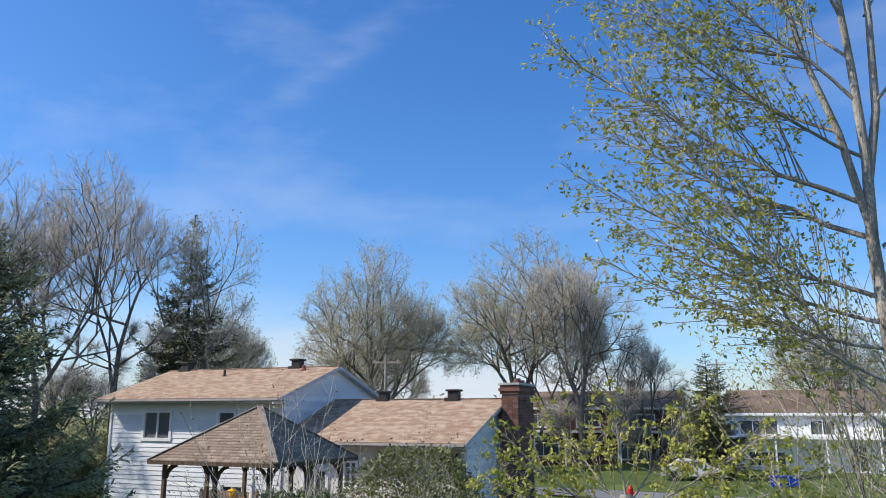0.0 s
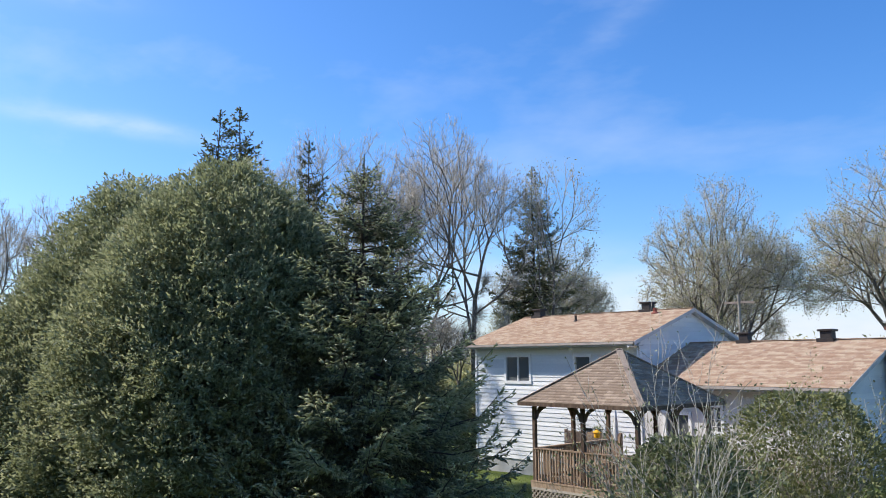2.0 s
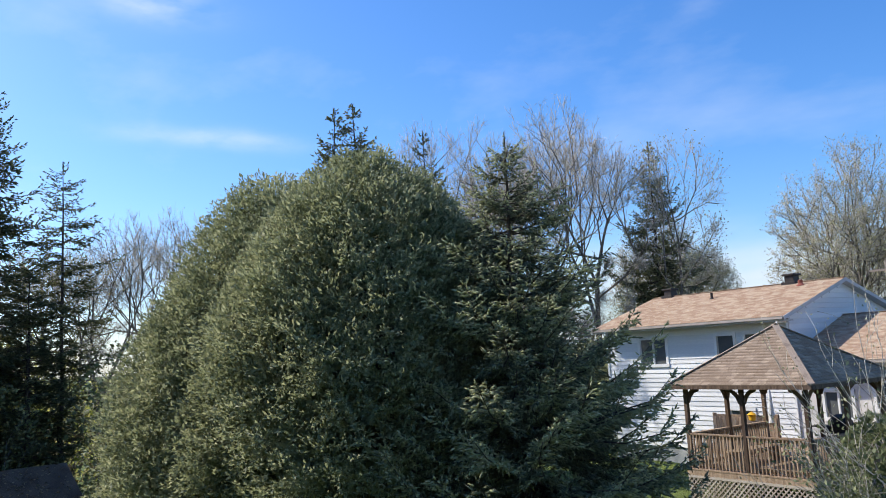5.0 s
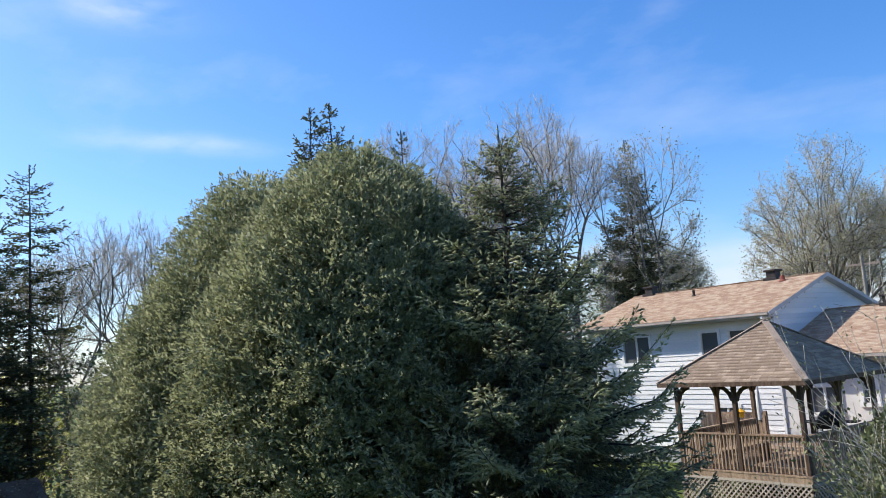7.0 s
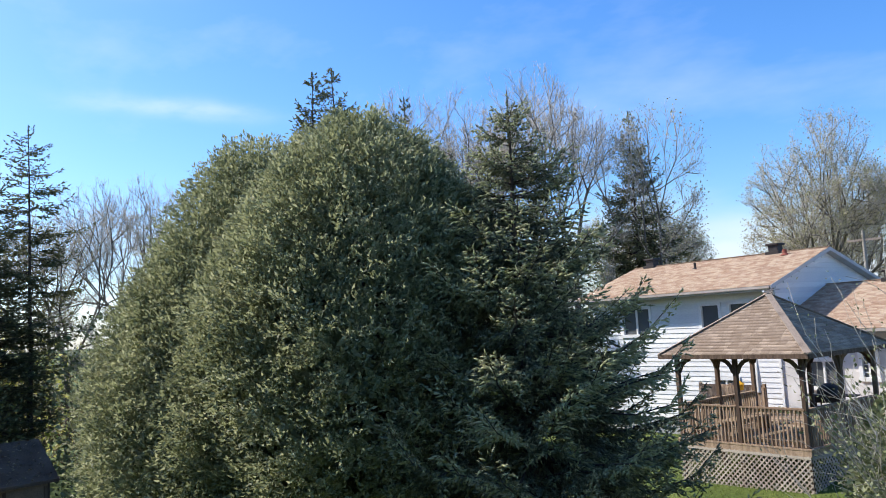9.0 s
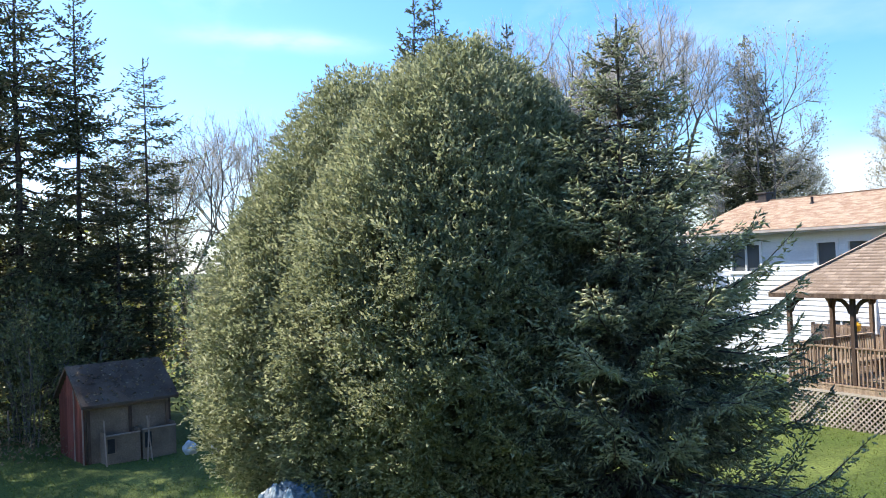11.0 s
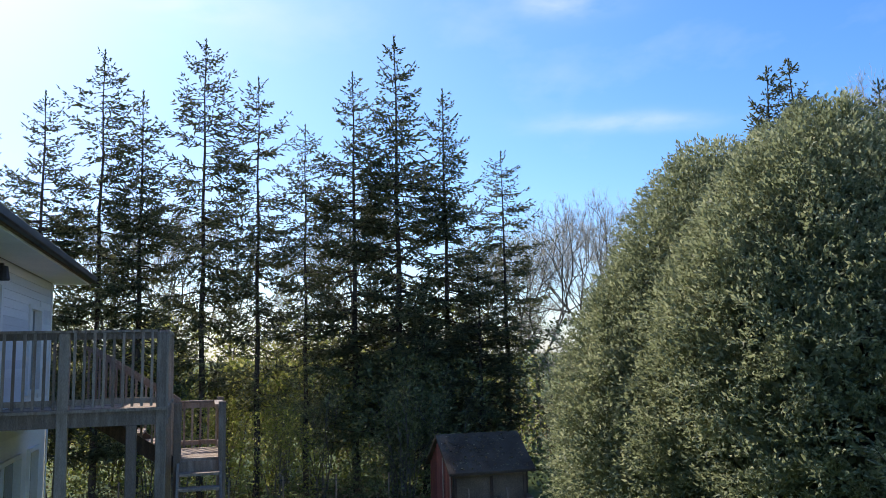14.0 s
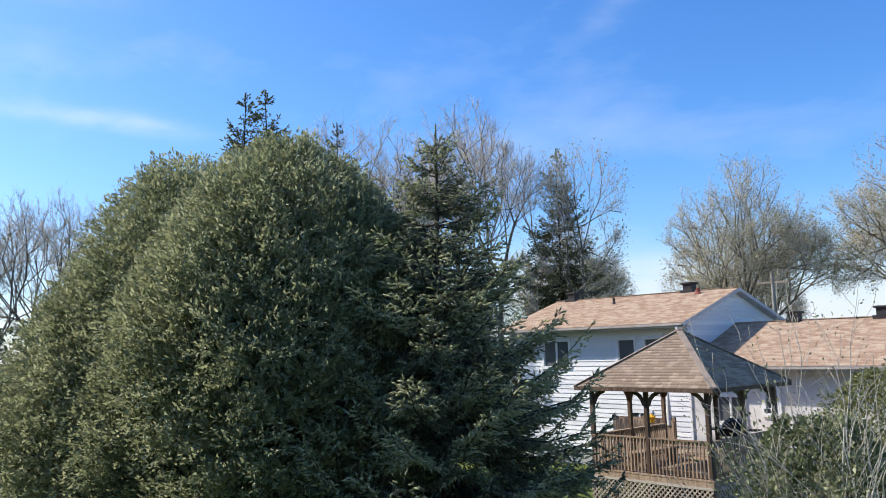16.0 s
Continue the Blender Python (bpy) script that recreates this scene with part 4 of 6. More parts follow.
def spruce(name, label, seed, height, radius, trunk_r, low, gap, per, twig_gap, shoot, needle, tips_mat=None, tip_share=0.0, profile=((0, 0.8), (0.15, 1.0), (0.5, 0.75), (0.8, 0.34), (1, 0.02)), thin=1.0, group="", bare=0.25, mat=None, droop=0.3, fuzz=0, ragged=0.6, sweep=0.35):
    """A spruce at the origin: uneven whorls of boughs that sag and turn up at their ends, with side twigs hung with shoots, up to a slim leader."""
    rng = np.random.default_rng(seed)
    boughs, P, D, L, U = [], [], [], [], []
    px, pv = np.array([a for a, b in profile]), np.array([b for a, b in profile])
    z = low
    while z < height - 0.3:
        f = (z - low) / (height - low)
        for i in range(max(3, int(per * rng.uniform(0.7, 1.3) * (1 - 0.35 * f)))):
            if rng.uniform() > thin:
                continue
            a = rng.uniform(0, 6.283)
            ln = radius * np.interp(f, px, pv) * rng.uniform(ragged, 1.12) + 0.05
            up = -0.2 + 1.15 * f + rng.normal(0, 0.1)
            s = np.linspace(0, 1, 7)
            hor = np.array((math.cos(a), math.sin(a), 0))
            sag = -droop * ln * (s * 1.2 - s ** 2.2 - sweep * s ** 4) * (1 - 0.7 * f)
            pts = np.array((0, 0, min(z + rng.uniform(-0.6, 0.6) * gap, height - 0.25))) + hor[None] * (s * ln)[:, None] + np.array((0, 0, 1))[None] * (up * 0.45 * ln * s + sag)[:, None]
            pts[1:] += rng.normal(0, 0.02 * ln, (6, 3))
            boughs.append((pts, np.maximum(0.016 * ln ** 0.6 * trunk_r / 0.15 * (1 - 0.85 * s), 0.005)))
            side = np.array((-hor[1], hor[0], 0))
            fresh = rng.choice((0.4, 1.0, 1.8))
            sh = shoot * (0.5 + 0.5 * min(1.0, (1 - f) * 4))
            inner = bare * (1 - 0.6 * f)
            m = max(2, int(ln * (1 - inner) / twig_gap))
            for q in range(m):
                u = inner + (1 - inner) * (q + rng.uniform(0, 1)) / m
                x = u * 6
                k = min(int(x), 5)
                p = pts[k] + (pts[k + 1] - pts[k]) * (x - k)
                along = unit(pts[k + 1] - pts[k])
                for sg in (-1, 1):
                    tl = (0.12 + 0.36 * ln * (1 - u) ** 0.8) * rng.uniform(0.5, 1.2) * min(1.0, 0.3 + ln)
                    d = unit(along * 0.8 + side * sg * 0.75 + np.array((0, 0, -0.12 - 0.3 * rng.uniform())))
                    c = max(1, int(tl / (shoot * 0.45)))
                    w = (np.arange(c) + rng.uniform(0, 1, c)) / c
                    P.append(p + d * (w * tl)[:, None])
                    D.append(d + rng.normal(0, 0.4, (c, 3)) + np.array((0, 0, -0.1)))
                    L.append(sh * rng.uniform(0.6, 1.3, c))
                    U.append(np.full(c, fresh * np.clip((u - 0.3) / 0.5, 0, 1)))
            P.append(pts[-2:]), D.append(np.repeat(unit(pts[-1:] - pts[-2:-1]), 2, 0) + np.array((0, 0, 0.25))), L.append(np.array([sh, sh])), U.append(np.array([fresh, fresh]))
        z += gap * rng.uniform(0.7, 1.3) * (1 - 0.3 * f)
    k = 14
    lead = np.linspace(height - 0.8, height - 0.12, k)
    P.append(np.stack([np.zeros(k), np.zeros(k), lead], 1))
    D.append(rng.normal(0, 0.35, (k, 3)) + np.array((0, 0, 1.0))), L.append(np.linspace(shoot * 0.8, shoot * 0.5, k)), U.append(np.full(k, 0.5))
    P, D, L, U = np.concatenate(P), np.concatenate(D), np.concatenate(L), np.concatenate(U)
    t = thing(name, 0, 0, 0, 0, label, "spruce tree", group)
    zz = np.linspace(-0.2, height, 9)
    tp = np.stack([0.04 * np.sin(zz), 0.04 * np.cos(zz * 1.3), zz], 1)
    V, F = tubes([(tp, trunk_r * np.linspace(1, 0.06, 9))], 9)
    np_mesh("trunk", V, F, SPRUCE_BARK, t, smooth=True)
    V, F = tubes(boughs, 4)
    np_mesh("bough_mass", V, F, SPRUCE_BARK, t)["kind"] = "stuff"
    # towards the bough ends more shoots take the paler, sunlit-looking tip colour
    pick = rng.uniform(0, 1, len(P)) < tip_share * U
    for nm, msk, mt in (("needle_cover", ~pick, mat or SPRUCE), ("fresh_lit_needle_cover", pick, tips_mat)):
        if mt is None or not msk.any():
            continue
        V, F = spindles(P[msk], D[msk], L[msk], needle, rng)
        if fuzz:
            PP, DD, LL = np.repeat(P[msk], fuzz, 0), np.repeat(unit(D[msk]), fuzz, 0), np.repeat(L[msk], fuzz)
            PP = PP + DD * (LL * rng.uniform(0, 0.95, len(PP)))[:, None]
            ND = unit(DD * 0.8 + unit(rng.normal(size=DD.shape)))
            sd = unit(np.cross(ND, rng.normal(size=ND.shape))) * 0.0055
            nl = (needle * 2.4 * rng.uniform(0.7, 1.2, len(PP)))[:, None]
            V2 = np.stack([PP - sd, PP + sd, PP + ND * nl], 1).reshape(-1, 3)
            V, F = joined([(V, F), (V2, np.arange(len(V2)).reshape(-1, 3))])
        np_mesh(nm, V, F, mt, t)["kind"] = "stuff"
    return t


def cedar(name, label, seed, height, radius, tufts, per=26, tuft=0.34, blade=(0.06, 0.14), width=0.36, group="", squash=1.0, mat=None, wide=0.38, foot=0.62):
    """A dense cedar at the origin: a lumpy egg of flat sprays in outward tufts, round several stems."""
    rng = np.random.default_rng(seed)
    t = thing(name, 0, 0, 0, 0, label, "cedar tree", group)

    def prof(f):
        return np.where(f < wide, foot + (1 - foot) * np.sin(f / wide * 1.571), np.maximum(np.cos(np.clip((f - wide) / (1 - wide), 0, 1) * 1.5707), 0.0) ** 0.62)
    f = rng.uniform(0, 1, tufts * 3) ** 0.9
    f = f[rng.uniform(0, 1, len(f)) < prof(f) + 0.1][:tufts]
    n = len(f)
    a = rng.uniform(0, 6.283, n)
    lump = 1 + 0.035 * np.sin(3 * a + 5 * f + seed) + 0.035 * np.sin(5 * a - 9 * f + seed) + 0.03 * np.sin(11 * a + 17 * f + 2) + 0.03 * np.sin(23 * f + 7 * a)
    r = radius * prof(f) * lump * rng.uniform(0.88, 1.03, n) + np.abs(rng.normal(0, 0.1, n))
    C = np.stack([r * np.cos(a), r * np.sin(a) * squash, 0.3 + f * (height - 0.45)], 1)
    N = unit(np.stack([np.cos(a), np.sin(a), 1.5 * np.clip(f - 0.3, 0, 1) ** 1.2 + 0.15], 1) + rng.normal(0, 0.25, (n, 3)))
    T = unit(np.cross(N, rng.normal(size=(n, 3)) + np.array((0, 0, 0.8))))
    size = tuft * rng.uniform(0.6, 1.35, n)
    k = per
    u, w = rng.uniform(-0.5, 1.0, (n, k, 1)), rng.normal(0, 0.4, (n, k, 1))
    w = w * (1.1 - 0.6 * np.clip(u, 0, 1))
    PP = C[:, None] + size[:, None, None] * (N[:, None] * u + T[:, None] * w) + rng.normal(0, 0.025, (n, k, 3)) - np.array((0, 0, 0.16)) * (u.clip(0) ** 2) * size[:, None, None]
    DD = N[:, None] * 0.8 + T[:, None] * w * 1.6 + rng.normal(0, 0.3, (n, k, 3)) + np.array((0, 0, 0.1))
    L = rng.uniform(*blade, n * k)
    V, F = blades(PP.reshape(-1, 3), DD.reshape(-1, 3), L, L * width, rng, curl=0.5)
    np_mesh("foliage", V, F, mat or CEDAR, t)["kind"] = "stuff"
    stems = []
    for i in range(3):
        b = rng.uniform(0, 6.28)
        zz = np.linspace(-0.2, height * 0.9, 6)
        stems.append((np.stack([math.cos(b) * (0.15 + 0.06 * zz), math.sin(b) * (0.15 + 0.06 * zz), zz], 1), np.linspace(0.14, 0.03, 6)))
    V, F = tubes(stems, 7)
    np_mesh("trunk", V, F, SPRUCE_BARK, t, smooth=True)
    limbs = []
    for i in range(160):
        q = rng.integers(0, n)
        e = C[q] * np.array((0.93, 0.93, 1.0))
        s = np.array((0, 0, max(0.3, e[2] - 0.8)))
        limbs.append((np.array([s, (s + e) / 2 - (0, 0, 0.1), e]), np.array((0.035, 0.02, 0.008))))
    V, F = tubes(limbs, 4)
    np_mesh("limb_frame", V, F, SPRUCE_BARK, t)["kind"] = "stuff"
    q = rng.integers(0, n, n * 3)
    I = C[q] * np.stack([*(2 * [rng.uniform(0.7, 0.9, n * 3)]), np.full(n * 3, 0.97)], 1)
    V, F = blades(I, rng.normal(size=(n * 3, 3)), rng.uniform(0.2, 0.34, n * 3), 0.11, rng, curl=0.4)
    np_mesh("inner_foliage", V, F, mat or CEDAR, t)["kind"] = "stuff"
    return t


def stand(ob, x, y, rz=0.0, s=1.0, dz=0.0, sz=None):
    """Puts a tree on the ground, turned and scaled."""
    ob.matrix_basis = pose(x, y, float(level(x, y)) + dz, 0, 0, rz) @ Matrix.Diagonal((s, s, sz or s, 1))
    return ob


def again(ob, x, y, rz=0.0, s=1.0, sz=None, label="", dz=0.0):
    sc = ob.scale.copy()
    ob.scale = (1, 1, 1)
    c = copy_thing(ob, pose(x, y, float(level(x, y)) + dz, 0, 0, rz) @ Matrix.Diagonal((s, s, sz or s, 1)))
    ob.scale = sc
    if label:
        c["label"] = label
    return c


# the dark group in the yard
stand(spruce("spruce", "young dark green spruce with pale new tips coloured as if sunlit, beside the cedars", 11, 9.65, 3.45, 0.16, 0.4, 0.28, 12, 0.085, 0.14, 0.021, SPRUCE_LIT_TIP, 0.9, fuzz=3, profile=((0, 0.95), (0.12, 1.0), (0.3, 0.92), (0.5, 0.75), (0.75, 0.36), (0.9, 0.16), (1, 0.02)), thin=0.94, droop=0.5, ragged=0.62, sweep=0.4), -9.8, 13.9)
CED = "cedars on the lawn"
stand(cedar("cedar", "broad dense cedar with olive green sprays on the lawn", 21, 9.75, 3.35, 7600, group=CED), -12.9, 12.4)
stand(cedar("cedar", "dense rounded cedar with yellowish sprays on the lawn", 22, 9.85, 2.7, 4200, group=CED), -15.8, 11.4)
stand(cedar("cedar", "dense cedar filling the middle of the cedar group", 24, 7.4, 2.0, 2600, group=CED), -13.9, 10.7)
stand(cedar("cedar", "lower bushy cedar at the end of the cedar group", 23, 7.4, 2.1, 2600, group=CED), -16.0, 9.9)

# the row of tall spruces at the edge of the yard
ROW = "tall spruces along the yard's edge"
tall = stand(spruce("tall_spruce", "tall thin spruce with bare lower trunk and sparse boughs", 31, 18.6, 2.5, 0.15, 4.0, 0.35, 7, 0.17, 0.25, 0.038, mat=SPRUCE_FAR, group=ROW, thin=0.75, profile=((0, 0.55), (0.2, 0.8), (0.45, 1.0), (0.7, 0.85), (0.88, 0.4), (1, 0.02)), droop=0.45, ragged=0.35), -31.0, -2.9)
dense = stand(spruce("tall_spruce", "tall dense dark spruce with drooping boughs", 32, 17.5, 3.0, 0.17, 2.6, 0.36, 8, 0.17, 0.25, 0.038, mat=SPRUCE_FAR, group=ROW, thin=0.8, profile=((0, 0.9), (0.25, 1.0), (0.5, 0.85), (0.75, 0.5), (0.9, 0.22), (1, 0.02)), droop=0.45, ragged=0.45), -31.7, 3.1)
for b, x, y, rz, hgt in ((dense, -29.4, -8.5, 40, 15.2), (tall, -30.1, -6.6, 80, 17.1), (dense, -30.5, -5.2, 120, 15.6), (tall, -31.4, -0.8, 200, 16.5), (tall, -31.6, 1.1, 15, 14.6),
                         (dense, -31.6, 4.9, 60, 18.4), (dense, -31.5, 6.9, 300, 16.1), (tall, -31.2, 9.3, 130, 13.4), (tall, -28.5, -10.8, 20, 14.5), (dense, -27.5, -13.0, 220, 14.5), (dense, -30.0, 8.0, 170, 9.0), (dense, -30.5, 5.8, 100, 8.0)):
    h0 = 18.3 if b is tall else 17.2
    s = hgt * 1.02 / h0
    again(b, x, y, rz, s if s > 0.8 else 0.85, s)
mid = stand(spruce("spruce", "distant spruce with layered dark boughs above the roofs", 33, 17.2, 3.6, 0.2, 1.0, 0.4, 9, 0.17, 0.28, 0.042, mat=SPRUCE_FAR, thin=0.9, profile=((0, 0.9), (0.3, 1.0), (0.55, 0.78), (0.75, 0.42), (0.9, 0.2), (1, 0.02)), droop=0.5, ragged=0.45), -28.7, 21.0, sz=0.985)
again(mid, -29.1, 20.2, 200, 0.9, 0.975)
again(mid, -27.4, 23.9, 70, 0.7, 0.905)
again(mid, -30.6, 43.4, 150, 1.0, 1.03)
again(mid, -1.6, 63.6, 33, 0.85, 0.5, dz=0.0)

# bare and budding trees
bare = stand(crown_tree("bare_tree", "tall leafless tree with upright pale grey branches", 41, 19.6, 4.7, 3.0, 7, 2, 0.010, widest=0.62, up=0.45), -35.9, 37.2, s=1.14)
for x, y, rz, s in ((-33.0, 40.2, 130, 1.09), (-41.5, 36.4, 250, 1.15), (-39.5, 41.5, 70, 1.1), (-41.0, 12.6, 20, 0.74), (-44.0, 16.5, 110, 0.76), (-47.0, 19.5, 290, 0.82)):
    again(bare, x, y, rz, s)
rnd = stand(crown_tree("budding_tree", "large round tree with fine twigs and opening buds", 42, 18.6, 6.8, 1.4, 7, 2, 0.012, leaf=BUDS, leaf_n=1, leaf_size=(0.09, 0.17), widest=0.45, up=0.15), -28.0, 63.2, s=0.95, sz=1.0)
again(rnd, -17.9, 70.4, 90, 1.12)
bud = stand(crown_tree("slim_budding_tree", "slim budding tree in front of a dark spruce", 44, 15.6, 3.2, 2.0, 6, 2, 0.010, leaf=BUDS, leaf_n=1, leaf_size=(0.08, 0.14), widest=0.6, up=0.4), -28.7, 42.6, s=1.05, sz=1.28)
again(bud, -26.9, 41.8, 200, 0.62, label="smaller budding olive green tree beside the white house"), again(bud, -41.0, 9.6, 60, 0.9), again(bud, -37.5, 10.8, 150, 0.84), again(bud, -38.5, 3.0, 210, 1.0), again(bud, -39.0, -3.0, 20, 0.95), again(bud, -38.0, -9.0, 100, 0.95)
rnd2 = stand(crown_tree("bare_round_tree", "bare dark-limbed tree with spreading crown", 43, 17.2, 5.4, 2.4, 7, 2, 0.012, widest=0.5, up=0.25), -11.6, 67.2)
again(rnd2, -7.0, 71.0, 20, 0.6)

small_cedar = stand(cedar("cedar", "small dark cedar bush beside the house", 25, 4.2, 1.4, 520, per=18, tuft=0.4, blade=(0.12, 0.24)), -27.6, 35.5)
for x, y, rz, s in ((-29.6, 33.0, 120, 1.1), (-31.8, 30.0, 220, 1.15), (-26.6, 37.5, 75, 1.2)):
    again(small_cedar, x, y, rz, s)


# ---- shrubs and nearer trees ----
def shrub(name, label, seed, height, spread, leaf, stems=9, leaf_n=6, leaf_size=(0.04, 0.08), twig_mat=None, group="", cover=0, bark=None, kids=6):
    """A many-stemmed bush at the origin; cover adds leaves over its outside."""
    rng = np.random.default_rng(seed)
    first = []
    for i in range(stems):
        a, o = rng.uniform(0, 6.283), rng.uniform(0.15, 1.0) * spread / height
        first.append(((0.15 * math.cos(a), 0.15 * math.sin(a), -0.1), (o * math.cos(a), o * math.sin(a), 1), height * rng.uniform(0.6, 0.85), 0.03))
    sp = ((kids, 0.5, 0.6, 0.15, 0.08), (5, 0.55, 0.65, 0.1, 0.12), (0, 0, 0, 0.05, 0.15))
    t = deciduous(name, label, seed, height, 0.03, sp, first=first, leaf=leaf, leaf_n=leaf_n, leaf_size=leaf_size, category="shrub", group=group, twig_mat=twig_mat, bark=bark or TWIG, twig_r=0.004)
    if cover:
        f = rng.uniform(0.05, 1, cover)
        a = rng.uniform(0, 6.283, cover)
        r = spread * np.sqrt(np.clip(1 - ((f - 0.42) / 0.62) ** 2, 0, 1)) * (1 + 0.12 * np.sin(3 * a + 4 * f) + 0.1 * np.sin(8 * a - 11 * f)) * rng.uniform(0.55, 1.05, cover) ** 0.5
        P = np.stack([r * np.cos(a), r * np.sin(a), f * height], 1)
        D = np.stack([np.cos(a), np.sin(a), rng.uniform(-0.2, 1.2, cover)], 1) + rng.normal(0, 0.6, (cover, 3))
        L = rng.uniform(leaf_size[0], leaf_size[1] * 1.3, cover)
        V, F = blades(P, D, L, L * 0.55, rng)
        np_mesh("foliage", V, F, leaf, t)["kind"] = "stuff"
    return t


stand(shrub("round_bush", "large rounded olive green bush beside the gazebo", 51, 4.4, 1.85, OLIVE, 14, 5, (0.05, 0.10), cover=17000), -4.2, 21.9)
stand(shrub("twiggy_shrub", "tall open shrub with grey-green leaves and bare twigs", 52, 4.9, 1.0, GREYLEAF, 6, 2, (0.03, 0.06), cover=0, kids=7), -3.4, 15.1)
stand(shrub("leafy_shrub", "dense grey-green shrub below bare twigs", 53, 4.0, 1.2, GREYLEAF, 9, 5, (0.05, 0.10), cover=13000), -3.4, 15.6)
stand(shrub("twiggy_shrub", "low arching shrub with nearly bare pale twigs", 54, 2.9, 1.6, GREYLEAF, 6, 1, (0.03, 0.06), kids=5, twig_mat=TWIG), -2.6, 11.9)

def spray_limb(rng, a, b, r, out, leaves, sag=0.04, reach=0.34, gap=0.16, tuft=4, size=(0.035, 0.075)):
    """A long limb from a to b with side branches on both sides, twiglets on those and a tuft of leaves at every node."""
    a, b = np.array(a, float), np.array(b, float)
    ln = np.linalg.norm(b - a)
    s = np.linspace(0, 1, 9)
    pts = a + (b - a) * s[:, None] - np.array((0, 0, sag * ln)) * (4 * s * (1 - s))[:, None]
    pts[1:] += np.cumsum(rng.normal(0, 0.008 * ln, (8, 3)), 0)
    out[0].append((pts, r * (1 - 0.8 * s)))
    ax = unit(b - a)
    m = int(ln * 0.85 / gap)
    for i in range(m):
        f = 0.15 + 0.85 * (i + rng.uniform(0, 1)) / m
        x = min(f * 8, 7.99)
        p = pts[int(x)] + (pts[int(x) + 1] - pts[int(x)]) * (x - int(x))
        sd = unit(np.cross(ax, rng.normal(size=3)))
        bl = reach * ln * (1.05 - f) ** 0.7 * rng.uniform(0.35, 1.0) + 0.15
        d = unit(ax * 0.85 + sd * 0.7 + np.array((0, 0, 0.12)))
        q = np.array([p, p + d * bl * 0.5 + rng.normal(0, 0.02, 3), p + (d + ax * 0.15) * bl])
        out[1].append((q, np.maximum(np.array((0.4, 0.28, 0.15)) * r * (1 - 0.6 * f), 0.004)))
        for j in range(max(2, int(bl / 0.13))):
            g = 0.2 + 0.8 * (j + rng.uniform(0, 1)) / max(2, int(bl / 0.13))
            o = q[0] + (q[2] - q[0]) * g
            td = unit(d + rng.normal(0, 0.55, 3))
            tl = rng.uniform(0.08, 0.24)
            e = o + td * tl
            out[2].append((o, td, tl))
            for v in range(rng.integers(tuft - 2, tuft + 2)):
                leaves.append((e + rng.normal(0, 0.02, 3), unit(td * 0.5 + rng.normal(0, 0.8, 3) + np.array((0, 0, -0.2))), rng.uniform(*size)))


def leafing_tree(name, label, seed, trunks, limbs, bark, leaf, category="tree", tuft=4, size=(0.035, 0.075), gap=0.16, reach=0.34):
    """A tree drawn by its trunks (points and radii) and long limbs, each with branches, twigs and tufts of young leaves."""
    rng = np.random.default_rng(seed)
    t = thing(name, 0, 0, 0, 0, label, category)
    for pts, rad in trunks:
        V, F = tubes([(np.array(pts, float), np.array(rad))], 10)
        np_mesh("trunk", V, F, bark, t, smooth=True)
    out, leaves = ([], [], []), []
    for a, b, r in limbs:
        spray_limb(rng, a, b, r, out, leaves, tuft=tuft, size=size, gap=gap, reach=reach)
    for p in out[0]:
        V, F = tubes([p], 7)
        np_mesh("limb", V, F, bark, t, smooth=True)
    np_mesh("branchwork", *tubes(out[1], 4), bark, t)["kind"] = "stuff"
    P, D, L = np.array([p for p, d, l in out[2]]), np.array([d for p, d, l in out[2]]), np.array([l for p, d, l in out[2]])
    np_mesh("twigwork", *spindles(P, D, L, 0.0035, rng), TWIG, t)["kind"] = "stuff"
    P, D, L = np.array([p for p, d, l in leaves]), np.array([d for p, d, l in leaves]), np.array([l for p, d, l in leaves])
    np_mesh("leafage", *blades(P, D, L, L * 0.6, rng, curl=0.5), leaf, t)["kind"] = "stuff"
    return t


